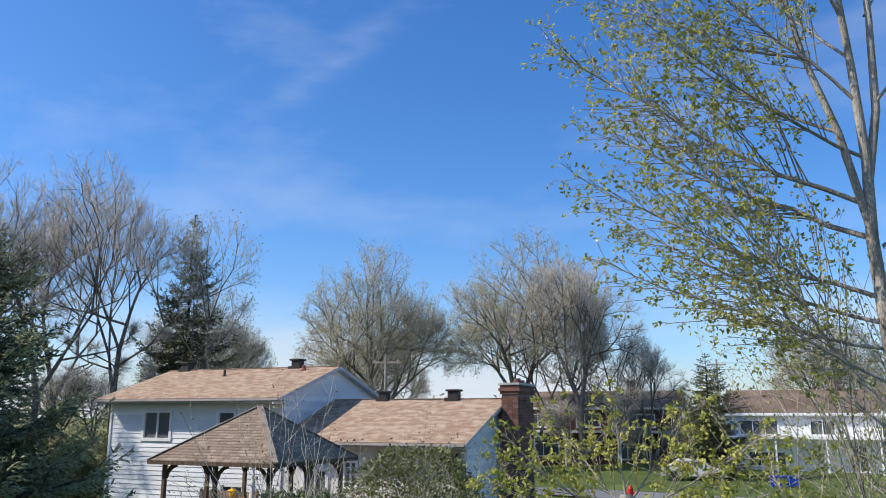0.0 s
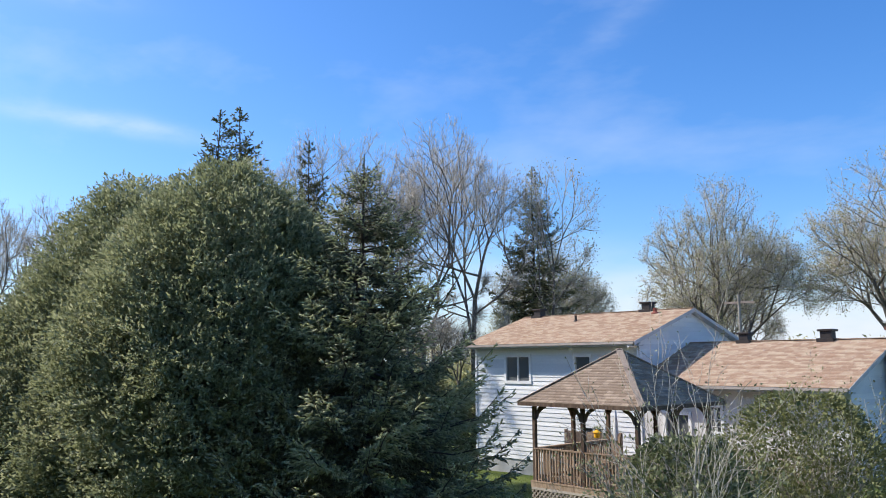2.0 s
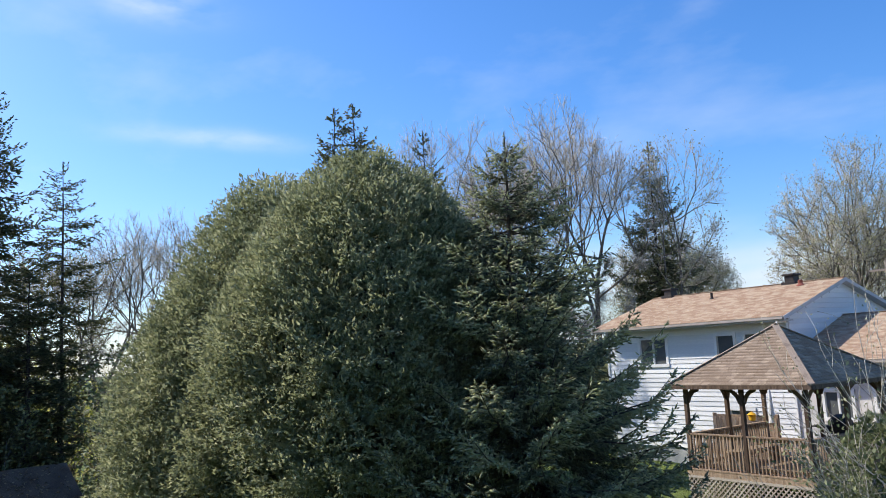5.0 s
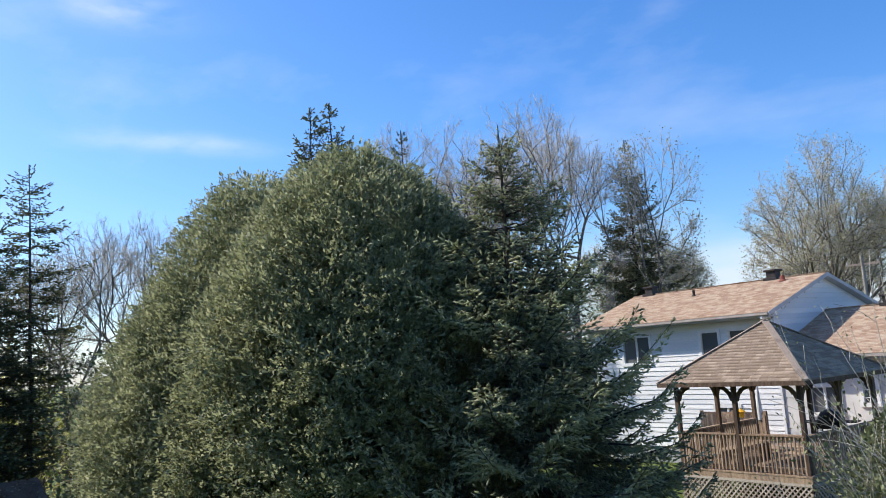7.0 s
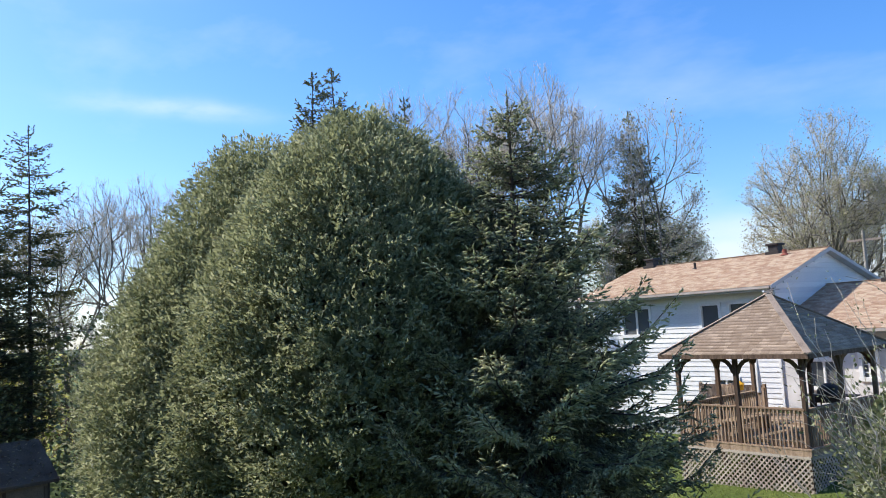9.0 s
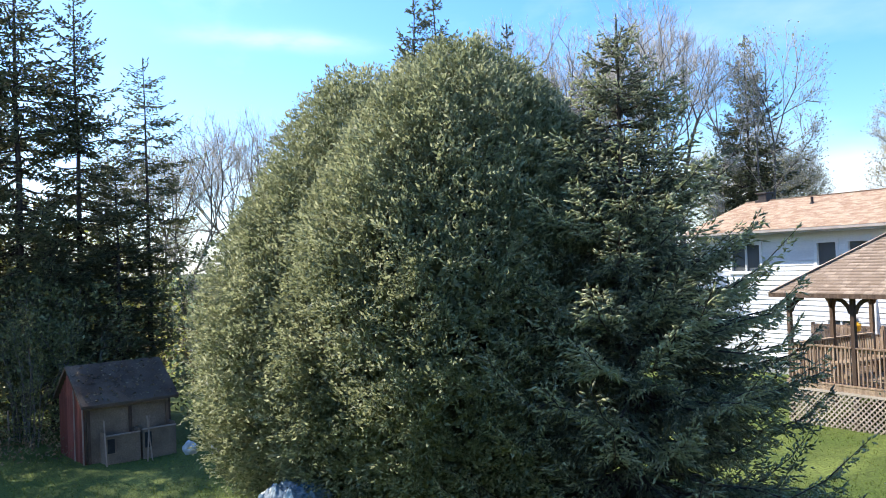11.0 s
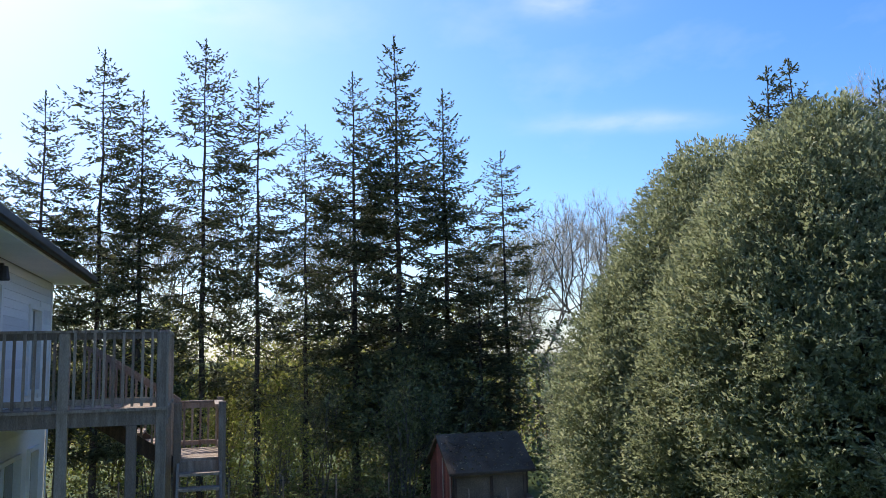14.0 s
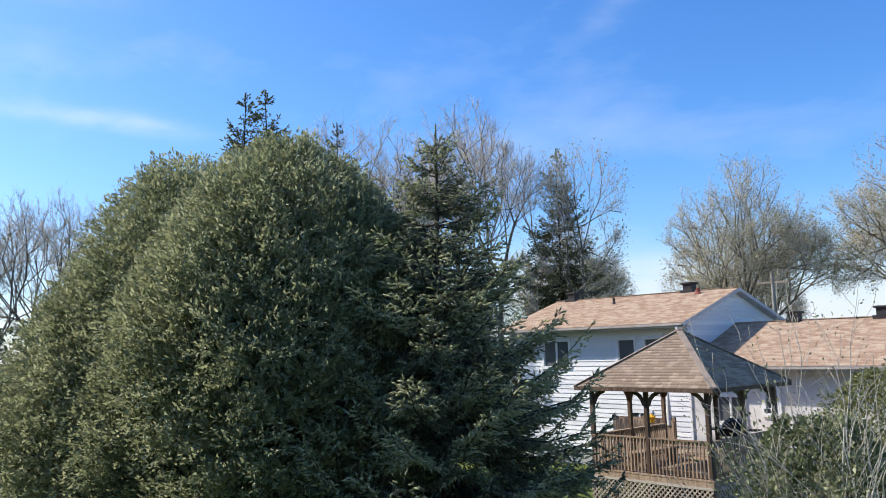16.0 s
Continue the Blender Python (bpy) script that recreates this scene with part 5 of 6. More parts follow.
leafing_tree("maple", "tall maple with small young yellow-green leaves just opening", 66,
    [([(5.45, 14.5, -0.2), (5.42, 14.45, 3.0), (5.36, 14.4, 6.0), (5.3, 14.4, 7.3), (5.33, 14.4, 8.2), (5.28, 14.4, 9.4), (5.2, 14.4, 10.6), (5.1, 14.4, 12.5)], (0.11, 0.095, 0.08, 0.07, 0.06, 0.048, 0.038, 0.015)),
     ([(5.33, 14.4, 8.0), (5.5, 14.5, 8.9), (5.55, 14.6, 10.2), (5.5, 14.6, 12.0)], (0.055, 0.05, 0.04, 0.015)),
     ([(5.3, 14.4, 7.4), (5.05, 14.25, 8.6), (4.75, 14.2, 9.6), (4.5, 14.1, 10.9), (4.3, 14.0, 12.3)], (0.05, 0.045, 0.036, 0.026, 0.01))],
    [((5.3, 14.4, 7.7), (1.5, 14.0, 10.4), 0.034), ((5.3, 14.4, 7.3), (1.9, 15.2, 9.6), 0.036), ((5.3, 14.4, 6.6), (1.7, 14.1, 8.5), 0.030), ((5.3, 14.4, 6.3), (2.2, 15.3, 8.0), 0.026),
     ((5.33, 14.4, 6.0), (2.4, 13.6, 7.2), 0.026), ((5.35, 14.4, 5.2), (2.85, 14.2, 9.5), 0.028), ((4.75, 14.2, 9.6), (1.9, 13.8, 11.2), 0.022), ((5.05, 14.25, 8.6), (2.3, 14.9, 10.9), 0.024),
     ((5.3, 14.4, 9.0), (3.2, 13.6, 11.6), 0.024), ((5.25, 14.4, 9.6), (3.6, 15.4, 12.2), 0.022), ((5.3, 14.4, 8.3), (3.0, 13.0, 9.8), 0.024), ((5.5, 14.5, 9.0), (6.9, 13.8, 11.0), 0.022), ((5.4, 14.4, 7.2), (7.2, 14.8, 9.0), 0.024),
     ((5.4, 14.4, 6.2), (6.9, 13.6, 7.7), 0.022), ((5.35, 14.4, 5.6), (3.4, 13.2, 6.9), 0.020), ((5.5, 14.6, 10.2), (6.3, 15.2, 12.0), 0.018), ((5.2, 14.4, 10.2), (4.3, 13.4, 12.3), 0.02), ((5.35, 14.4, 5.0), (4.0, 15.4, 6.6), 0.018)],
    PALE_BARK, YOUNG, "maple tree", tuft=6, size=(0.035, 0.075), gap=0.07, reach=0.38)
leafing_tree("lime_tree", "small tree with lime green leaf clusters on a cut trunk", 62,
    [([(2.2, 14.8, -0.1), (2.22, 14.8, 1.5), (2.18, 14.81, 3.2), (2.2, 14.8, 4.2), (2.2, 14.8, 4.26)], (0.12, 0.105, 0.1, 0.095, 0.07))],
    [((2.2, 14.8, 3.9), (0.7, 14.4, 5.0), 0.018), ((2.2, 14.8, 4.0), (1.0, 15.4, 5.3), 0.018), ((2.2, 14.8, 4.1), (2.0, 14.9, 5.5), 0.018), ((2.2, 14.8, 3.8), (0.4, 14.7, 4.3), 0.018), ((2.2, 14.8, 3.6), (1.0, 13.9, 3.9), 0.018),
     ((2.2, 14.8, 4.0), (3.9, 14.3, 5.0), 0.018), ((2.2, 14.8, 3.9), (4.5, 15.0, 4.6), 0.018), ((2.2, 14.8, 3.7), (3.4, 13.8, 4.1), 0.016), ((2.2, 14.8, 4.1), (3.0, 15.5, 5.4), 0.016), ((2.2, 14.8, 3.5), (4.2, 14.2, 3.7), 0.016), ((2.2, 14.8, 3.3), (1.3, 14.5, 3.3), 0.014)],
    PALE_BARK, LIME, tuft=10, size=(0.035, 0.08), gap=0.075, reach=0.45)
stand(shrub("budding_shrub", "tall shrub with pale branches and fresh yellow-green leaves", 63, 7.6, 1.7, YOUNG, 13, 5, (0.04, 0.08), bark=PALE_BARK), 5.7, 16.4)

# undergrowth between the tall spruces
UND = "undergrowth at the yard's edge"
und = stand(shrub("thicket_bush", "straggly undergrowth bush with sparse spring leaves", 71, 5.5, 2.0, OLIVE, 7, 5, (0.08, 0.16), group=UND, cover=1500, bark=BARK, twig_mat=BARK, kids=4), -29.3, 4.6)
und2 = stand(shrub("thicket_bush", "straggly yellow-green undergrowth bush below the spruces", 72, 5.0, 2.2, YOUNG, 7, 5, (0.08, 0.16), group=UND, cover=1500, bark=BARK, twig_mat=BARK, kids=4), -33.0, -2.0)
for b, x, y, rz, s in ((und, -30.0, 1.8, 50, 0.9), (und, -28.6, 6.5, 100, 0.95), (und, -30.5, -4.8, 20, 1.0), (und2, -33.5, 1.2, 70, 1.0), (und2, -33.0, 4.6, 150, 1.1), (und2, -32.6, -6.0, 200, 1.2), (und, -27.9, 5.0, 240, 0.75),
                       (und2, -34.0, 8.5, 20, 1.3), (und, -27.4, 11.5, 300, 1.2), (und, -31.5, -8.5, 330, 1.1), (und2, -36.0, 3.0, 110, 1.3), (und2, -36.5, -1.0, 250, 1.2), (und2, -34.5, -4.5, 40, 1.4), (und2, -35.5, -7.5, 170, 1.5), (und2, -33.0, -10.0, 290, 1.3), (und2, -34.8, 0.0, 320, 1.4), (und2, -28.8, -3.2, 10, 0.8), (und2, -29.0, 0.2, 210, 0.7), (und2, -35.0, 6.0, 95, 1.5)):
    again(b, x, y, rz, s)


def leaf_bank(name, label, seed, n, xr, yr, hgt, size, mat):
    """A far bank of shrubs and small trees, as one uneven mass of leaves."""
    rng = np.random.default_rng(seed)
    x, y = rng.uniform(*xr, n), rng.uniform(*yr, n)
    w = x + y
    top = hgt * (0.55 + 0.25 * np.sin(w * 0.21 + seed) + 0.2 * np.sin(w * 0.53 + 2 * seed) + 0.12 * np.sin(w * 1.3))
    z = np.maximum(top, 0.5) * rng.uniform(0, 1, n) ** 0.8
    P = np.stack([x, y, level(x, y) + z], 1)
    D = rng.normal(0, 1, (n, 3)) + np.array((0, 0, 0.6))
    L = rng.uniform(0.6, 1.3, n) * size
    V, F = blades(P, D, L, L * 0.5, rng)
    return tagged(np_mesh(name, V, F, mat), label, "woods", kind="stuff")


leaf_bank("far_woods", "distant bank of budding trees and shrubs behind the street", 81, 26000, (-110, 70), (100, 108), 7.5, 0.55, BUDS)
leaf_bank("far_hedge", "olive hedges and shrubs in the gardens across the street", 82, 14000, (-60, 30), (84, 88), 3.5, 0.4, OLIVE)
leaf_bank("far_woods", "bank of budding undergrowth beyond the spruces", 83, 26000, (-66, -58), (-60, 90), 7.0, 0.5, BUDS)
leaf_bank("far_hedge", "dark shrubs behind the white house", 84, 9000, (-40, -27), (46, 52), 4.5, 0.35, OLIVE)
leaf_bank("brushwood", "thin brown brush and dead leaves beyond the spruces", 86, 12000, (-41, -35), (-24, 14), 6.5, 0.22, LITTER)
leaf_bank("brushwood", "pale budding brush beyond the spruces", 87, 9000, (-46, -40), (-28, 14), 7.5, 0.26, BUDS)
leaf_bank("leaf_litter", "dry leaves and low weeds under the spruces", 85, 5000, (-32, -25), (-8, 6), 0.35, 0.12, LITTER)
again(rnd, -36.0, 78.0, 140, 0.8), again(rnd, 6.0, 84.0, 60, 0.75), again(rnd, -48.0, 66.0, 10, 0.9)
again(bare, -52.0, 40.0, 45, 0.9), again(bare, -50.0, 2.0, 60, 0.85), again(bare, -48.0, -8.0, 160, 0.85), again(bare, -37.0, 27.0, 310, 0.9)


# ---- the street ----
def build_street():
    xs = np.linspace(-70, 60, 66)
    V, F = [], []
    for i, x in enumerate(xs):
        yc = 49.2 - 0.17 * (x + 4)
        for d in (-2.3, 2.3):
            V.append((x, yc + d, float(level(x, yc + d)) + 0.06))
    for i in range(len(xs) - 1):
        F.append((2 * i, 2 * i + 2, 2 * i + 3, 2 * i + 1))
    tagged(np_mesh("road", V, F, ASPHALT), "pale grey asphalt street between lawns", "road", kind="structure")
    h = thing("fire_hydrant", -3.75, 45.6, float(level(-3.75, 45.6)), 0, "red fire hydrant on the lawn beside the street", "fire hydrant")
    part("base", cyl(0.18, 0.18, 0.06), RED, h)
    part("barrel", cyl(0.12, 0.12, 0.62, 14, (0, 0, 0.06)), RED, h)
    part("bonnet", bevelled(cyl(0.15, 0.07, 0.18, 12, (0, 0, 0.68)), 0.02), RED, h)
    for s in (-1, 1):
        bm = cyl(0.07, 0.07, 0.1, 10)
        bmesh.ops.transform(bm, matrix=Matrix.Translation((s * 0.11, 0, 0.5)) @ pose(0, 0, 0, 0, s * 90, 0), verts=bm.verts)
        part("nozzle", bm, RED, h)
    for x, y in ((2.6, 58.6), (3.5, 58.9)):
        b = thing("recycling_bin", x, y, float(level(x, y)), 8, "blue plastic recycling bin by the driveway", "bin", "recycling bins")
        bm = boxes((-0.38, 0.38, -0.28, 0.28, 0, 0.62))
        for v in bm.verts:
            if v.co.z < 0.1:
                v.co.x *= 0.82
                v.co.y *= 0.82
        part("tub", bevelled(bm, 0.03), BLUE, b)
        part("rim", bevelled(boxes((-0.41, 0.41, -0.31, 0.31, 0.6, 0.66)), 0.015), BLUE, b)
    c = thing("parked_car", -2.6, 61.8, float(level(-2.6, 61.8)), 5, "silver parked car seen behind leaves", "car")
    bm = prism([(-2.1, 0.25), (2.1, 0.25), (2.15, 0.75), (1.2, 0.85), (0.6, 1.35), (-1.0, 1.4), (-1.7, 0.9), (-2.15, 0.8)], 1.6, "y", -0.8)
    part("body", bevelled(bm, 0.05), VERGE, c)
    part("window", boxes((-1.2, 0.6, -0.815, -0.79, 0.9, 1.25)), PANE, c)
    for x in (-1.3, 1.3):
        for y in (-0.72, 0.72):
            bm = cyl(0.32, 0.32, 0.2, 16, (0, 0, -0.1))
            bmesh.ops.transform(bm, matrix=pose(x, y, 0.32, 90, 0, 0), verts=bm.verts)
            part("wheel", bm, BLACK, c)


def far_house(name, label, x, y, rz, w, d, hw, hr, wall, roof, holes, base=0.0, band=False):
    """A plainer house across the street: walls with openings, windows, roof, chimney."""
    z = float(level(x, y)) + base
    h = thing(name, x, y, z, rz, label, "house")
    wall_core("wall", h, "x", -d / 2, 0.2, -w / 2, w / 2, -0.6, hw, holes, wall)
    part("wall", boxes((-w / 2, -w / 2 + 0.2, -d / 2 + 0.2, d / 2, -0.6, hw)), wall, h)
    part("wall", boxes((w / 2 - 0.2, w / 2, -d / 2 + 0.2, d / 2, -0.6, hw)), wall, h)
    part("wall", boxes((-w / 2 + 0.2, w / 2 - 0.2, d / 2 - 0.2, d / 2, -0.6, hw)), wall, h)
    for a in holes:
        window(h, "x", -d / 2, *a, panes=2 if a[1] - a[0] < 2.2 else 3)
    part("roof", prism([(-d / 2 - 0.5, hw), (0, hr), (d / 2 + 0.5, hw), (d / 2 + 0.5, hw - 0.16), (0, hr - 0.2), (-d / 2 - 0.5, hw - 0.16)], w + 0.8, "x", -w / 2 - 0.4), roof, h)
    part("fascia", boxes((-w / 2 - 0.4, w / 2 + 0.4, -d / 2 - 0.54, -d / 2 - 0.505, hw - 0.2, hw + 0.0)), TRIM, h)
    c = part("chimney", boxes((w * 0.18, w * 0.18 + 0.8, -0.4, 0.4, hr - 0.5, hr + 0.9)), BRICK, h)
    part("chimney_cap", boxes((w * 0.18 - 0.06, w * 0.18 + 0.86, -0.46, 0.46, hr + 0.9, hr + 1.0)), CONCRETE, c)
    if band:
        part("porch_roof", boxes((-w / 2 - 0.3, w / 2 + 0.3, -d / 2 - 1.6, -d / 2 - 0.02, hw * 0.55, hw * 0.55 + 0.18)), TRIM, h)
        for i in range(4):
            px = -w / 2 + 0.2 + i * (w - 0.4) / 3
            part("porch_post", boxes((px - 0.07, px + 0.07, -d / 2 - 1.5, -d / 2 - 1.36, -0.6, hw * 0.55)), TRIM, h)
    return h


def build_power_line():
    ends = []
    for x, y, hgt in ((-20.1, 50.3, 8.6), (-3.0, 88.0, 9.5), (45.0, 62.0, 9.5)):
        z = float(level(x, y))
        p = thing("utility_pole", x, y, z, 12, "pale wooden utility pole behind the houses", "utility pole", "utility poles")
        part("pole", cyl(0.13, 0.09, hgt, 10), PALE_BARK, p)
        part("crossarm", boxes((-0.9, 0.9, -0.05, 0.05, hgt - 0.6, hgt - 0.48)), GREYWOOD, p)
        for dx in (-0.8, 0.8):
            part("insulator", cyl(0.05, 0.03, 0.14, 8, (dx, 0, hgt - 0.48)), CONCRETE, p)
        ends.append((x, y, z + hgt))
    (ax, ay, az), (bx, by, bz) = ends[1], ends[2]
    for k, dz in enumerate((-0.35, -1.0)):
        s = np.linspace(0, 1, 24)
        pts = np.stack([ax + (bx - ax) * s, ay + (by - ay) * s, az + dz + (bz - az) * s - 1.2 * 4 * s * (1 - s) * 0.6], 1)
        V, F = tubes([(pts, np.full(24, 0.018))], 4)
        tagged(np_mesh("power_line", V, F, BLACK), "thin dark overhead wire between utility poles", "wire", "overhead wires")


build_street()
build_power_line()
far_house("bungalow", "low brown split-level house across the street", -13.5, 82.0, 6, 15.0, 9.0, 5.0, 6.6, BRICK, BROWN_ROOF, [(-6, -3.6, 3.2, 4.4), (-1.6, 0.6, 3.2, 4.4), (3, 5.4, 3.2, 4.4), (-5.5, -3.2, 0.6, 1.8), (2.0, 4.6, 0.4, 1.8)], 0.0, True)
far_house("white_house", "white house with brown roof seen through the trees", 4.5, 76.5, -4, 11.0, 8.0, 4.3, 6.2, SIDING, BROWN_ROOF, [(-4.5, -1.6, 2.6, 3.8), (0.6, 2.4, 2.6, 3.8), (-4.0, -1.2, 0.2, 1.4), (3.2, 4.4, 0.0, 2.0)], 0.0, True)
far_house("white_house", "white house wall partly hidden by branches", 14.5, 68.0, -8, 9.0, 8.0, 4.6, 6.4, SIDING, BROWN_ROOF, [(-3.2, -1.4, 2.6, 3.8), (0.6, 2.4, 0.6, 1.9)], 0.0)


# ---- what stands on the gazebo's deck ----
def build_deck_things():
    zd = 1.42
    d = thing("wooden_deck", 0, 0, 0, 0, "weathered wooden deck between gazebo and house", "deck")
    fr = part("deck_frame", boxes((-17.1, -9.0, 28.2, 31.9, zd - 0.2, zd - 0.05)), DECKWOOD, d)
    for i in range(26):
        y = 28.2 + i * 0.143
        part("deck_board", boxes((-17.15, -8.95, y, y + 0.138, zd - 0.046, zd)), DECKWOOD, fr)
    for x in (-16.6, -14.0, -11.6, -9.2):
        for y in (28.3, 31.6):
            part("post", boxes((x - 0.07, x + 0.07, y - 0.07, y + 0.07, -0.3, zd - 0.2)), DECKWOOD, d)
    s = thing("privacy_screen", -15.75, 29.5, zd, 0, "brown wooden slatted screen on the deck", "screen")
    part("rail", boxes((-1.35, 1.35, -0.04, 0.04, 0.98, 1.05)), DECKWOOD, s)
    part("rail", boxes((-1.35, 1.35, -0.03, 0.03, 0.05, 0.13)), DECKWOOD, s)
    for i in range(19):
        part("slat", boxes((-1.34 + i * 0.14, -1.34 + i * 0.14 + 0.125, -0.062, -0.042, 0.02, 0.98)), DECKWOOD, s)
    for x in (-1.3, 0, 1.3):
        part("post", boxes((x - 0.05, x + 0.05, -0.039, 0.06, 0, 1.1)), DECKWOOD, s)
    u = thing("patio_umbrella", -14.65, 29.5, zd, 0, "white folded patio umbrella on its pole", "umbrella")
    part("pole", cyl(0.022, 0.022, 2.1), TRIM, u)
    part("canopy", bevelled(cyl(0.13, 0.03, 1.25, 9, (0, 0, 0.8)), 0.01), WHITE, u)
    part("base", bevelled(cyl(0.25, 0.2, 0.1, 14), 0.01), CONCRETE, u)
    f = thing("bird_feeder", -14.45, 28.05, zd + 1.02, 0, "bright yellow feeder hanging on the gazebo post", "feeder")
    part("body", bevelled(cyl(0.11, 0.13, 0.2, 12), 0.02), YELLOW, f)
    part("roof", cyl(0.17, 0.02, 0.1, 12, (0, 0, 0.2)), YELLOW, f)
    part("hook", boxes((-0.01, 0.4, -0.01, 0.01, 0.3, 0.32)), METAL_DARK, f)
    b = thing("barbecue", -12.0, 29.2, zd, 10, "dark barbecue with rounded lid and side shelf", "barbecue")
    bm = bmesh.new()
    bmesh.ops.create_uvsphere(bm, u_segments=16, v_segments=8, radius=0.5)
    for v in bm.verts:
        v.co = Vector((v.co.x * 0.8, v.co.y * 0.6, max(v.co.z, 0) * 0.75 + 0.85))
    part("lid", bm, BLACK, b)
    part("firebox", bevelled(boxes((-0.4, 0.4, -0.28, 0.28, 0.6, 0.85)), 0.03), BLACK, b)
    part("side_shelf", boxes((0.42, 0.85, -0.25, 0.25, 0.8, 0.84)), METAL_DARK, b)
    part("side_shelf", boxes((-0.85, -0.42, -0.25, 0.25, 0.8, 0.84)), METAL_DARK, b)
    for x in (-0.36, 0.36):
        for y in (-0.24, 0.24):
            part("leg", boxes((x - 0.02, x + 0.02, y - 0.02, y + 0.02, 0, 0.6)), METAL_DARK, b)
    c = thing("bench", -13.0, 25.9, zd, 0, "wooden bench inside the gazebo", "bench")
    part("seat", boxes((-0.25, 0.25, -1.2, 1.2, 0.4, 0.45)), DECKWOOD, c)
    for y in (-1.0, 1.0):
        part("leg", boxes((-0.2, 0.2, y - 0.04, y + 0.04, 0, 0.4)), DECKWOOD, c)
    p = thing("picket_fence", 0, 28.0, 0, 0, "weathered wooden picket railing beside the wing", "fence")
    part("rail", boxes((-9.7, -5.6, 0.021, 0.06, 2.28, 2.36)), GREYWOOD, p)
    part("rail", boxes((-9.7, -5.6, 0.021, 0.06, 1.62, 1.7)), GREYWOOD, p)
    for i in range(30):
        x = -9.66 + i * 0.138
        part("picket", prism([(x, 1.42), (x + 0.075, 1.42), (x + 0.075, 2.44), (x + 0.037, 2.5), (x, 2.44)], 0.02, "y", 0.0), GREYWOOD, p)
    for x in (-9.7, -7.6, -5.6):
        part("post", boxes((x - 0.05, x + 0.05, 0.061, 0.16, 0.4, 2.5)), GREYWOOD, p)


build_deck_things()


# ---- shed and clutter ----
def build_shed():
    g = -0.32
    s = thing("shed", 0, 0, 0, 0, "small dark-roofed garden shed with faded red boarded side", "shed")
    turn = pose(-24.1, 6.1, 0, 0, 0, 10) @ Matrix.Translation((24.0, -6.12, 0))
    s.matrix_basis = turn
    x0, x1, y0, y1, ze, zr, xr = -26.5, -24.0, 6.12, 8.68, 1.55, 2.48, -25.3
    side = part("side_wall", prism([(x0, g), (x1, g), (x1, ze - 0.05), (xr, zr - 0.12), (x0, ze - 0.05)], 0.05, "y", y0 + 0.03), DARKWOOD, s)
    for i in range(12):
        x = x0 + i * (x1 - x0) / 12
        t = min(ze + (zr - ze) * (x + 0.1 - x0) / (xr - x0), ze + (zr - ze) * (x1 - x - 0.1) / (x1 - xr)) - 0.1
        part("board", boxes((x + 0.004, x + 0.204, y0, y0 + 0.028, g, t)), REDWOOD, side)
    part("side_wall", prism([(x0, g), (x1, g), (x1, ze - 0.05), (xr, zr - 0.12), (x0, ze - 0.05)], 0.05, "y", y1 - 0.05), DARKWOOD, s)
    part("back_wall", boxes((x0, x0 + 0.05, y0 + 0.09, y1 - 0.06, g, ze - 0.05)), DARKWOOD, s)
    part("front_wall", boxes((x1 - 0.05, x1, y0 + 0.09, y1 - 0.06, g, 1.245)), PLYWOOD, s)
    part("front_wall", boxes((x1 - 0.04, x1 + 0.01, y0 + 0.09, y1 - 0.06, 1.25, ze - 0.05)), PLYWOOD, s)
    for y in (y0 + 0.09, 7.4, y1 - 0.16):
        part("post", boxes((x1 - 0.05, x1 + 0.04, y, y + 0.09, g, 1.25)), DARKWOOD, s)
    part("corner_trim", boxes((x1 - 0.06, x1 + 0.03, y0 - 0.03, y0 - 0.002, g, ze)), GREYWOOD, s)
    part("corner_trim", boxes((x1 - 0.9, x1 - 0.84, y0 - 0.03, y0 - 0.002, g, 1.8)), GREYWOOD, s)
    roof = part("roof", prism([(x0 - 0.25, ze - 0.12), (xr, zr), (x1 + 0.25, ze - 0.12), (x1 + 0.25, ze - 0.2), (xr, zr - 0.09), (x0 - 0.25, ze - 0.2)], y1 - y0 + 0.3, "y", y0 - 0.12), DARK_ROOF, s)
    rng = np.random.default_rng(4)
    n = 400
    P = np.stack([rng.uniform(xr, x1 + 0.2, n), rng.uniform(y0, y1, n), np.zeros(n)], 1)
    P[:, 2] = zr + (ze - 0.12 - zr) * (P[:, 0] - xr) / (x1 + 0.25 - xr) + 0.01
    V, F = blades(P, rng.normal(0, 1, (n, 3)) * (1, 1, 0.15), 0.09, 0.05, rng)
    np_mesh("fallen_leaves", V, F, LITTER, roof)["kind"] = "stuff"
    for y0, y1, nm in ((6.55, 7.55, "grey-brown plywood compost box in front of the shed"), (7.62, 8.62, "grey-brown plywood bin beside the shed")):
        b = thing("compost_box", 0, 0, 0, 0, nm, "box", "plywood boxes")
        h = 0.52 if y0 < 7 else 0.56
        b.matrix_basis = turn
        part("panel", boxes((-23.5, -23.47, y0, y1, g, h)), PLYWOOD, b)
        part("panel", boxes((-23.95, -23.501, y0, y0 + 0.03, g, h + 0.1)), PLYWOOD, b)
        part("panel", boxes((-23.95, -23.501, y1 - 0.03, y1, g, h + 0.1)), PLYWOOD, b)
        part("cap", boxes((-23.52, -23.44, y0 - 0.01, y1 + 0.01, h + 0.001, h + 0.03)), GREYWOOD, b)
        part("slot", boxes((-23.469, -23.455, y0 + 0.06, y0 + 0.26, g + 0.35, h - 0.08)), BLACK, b)
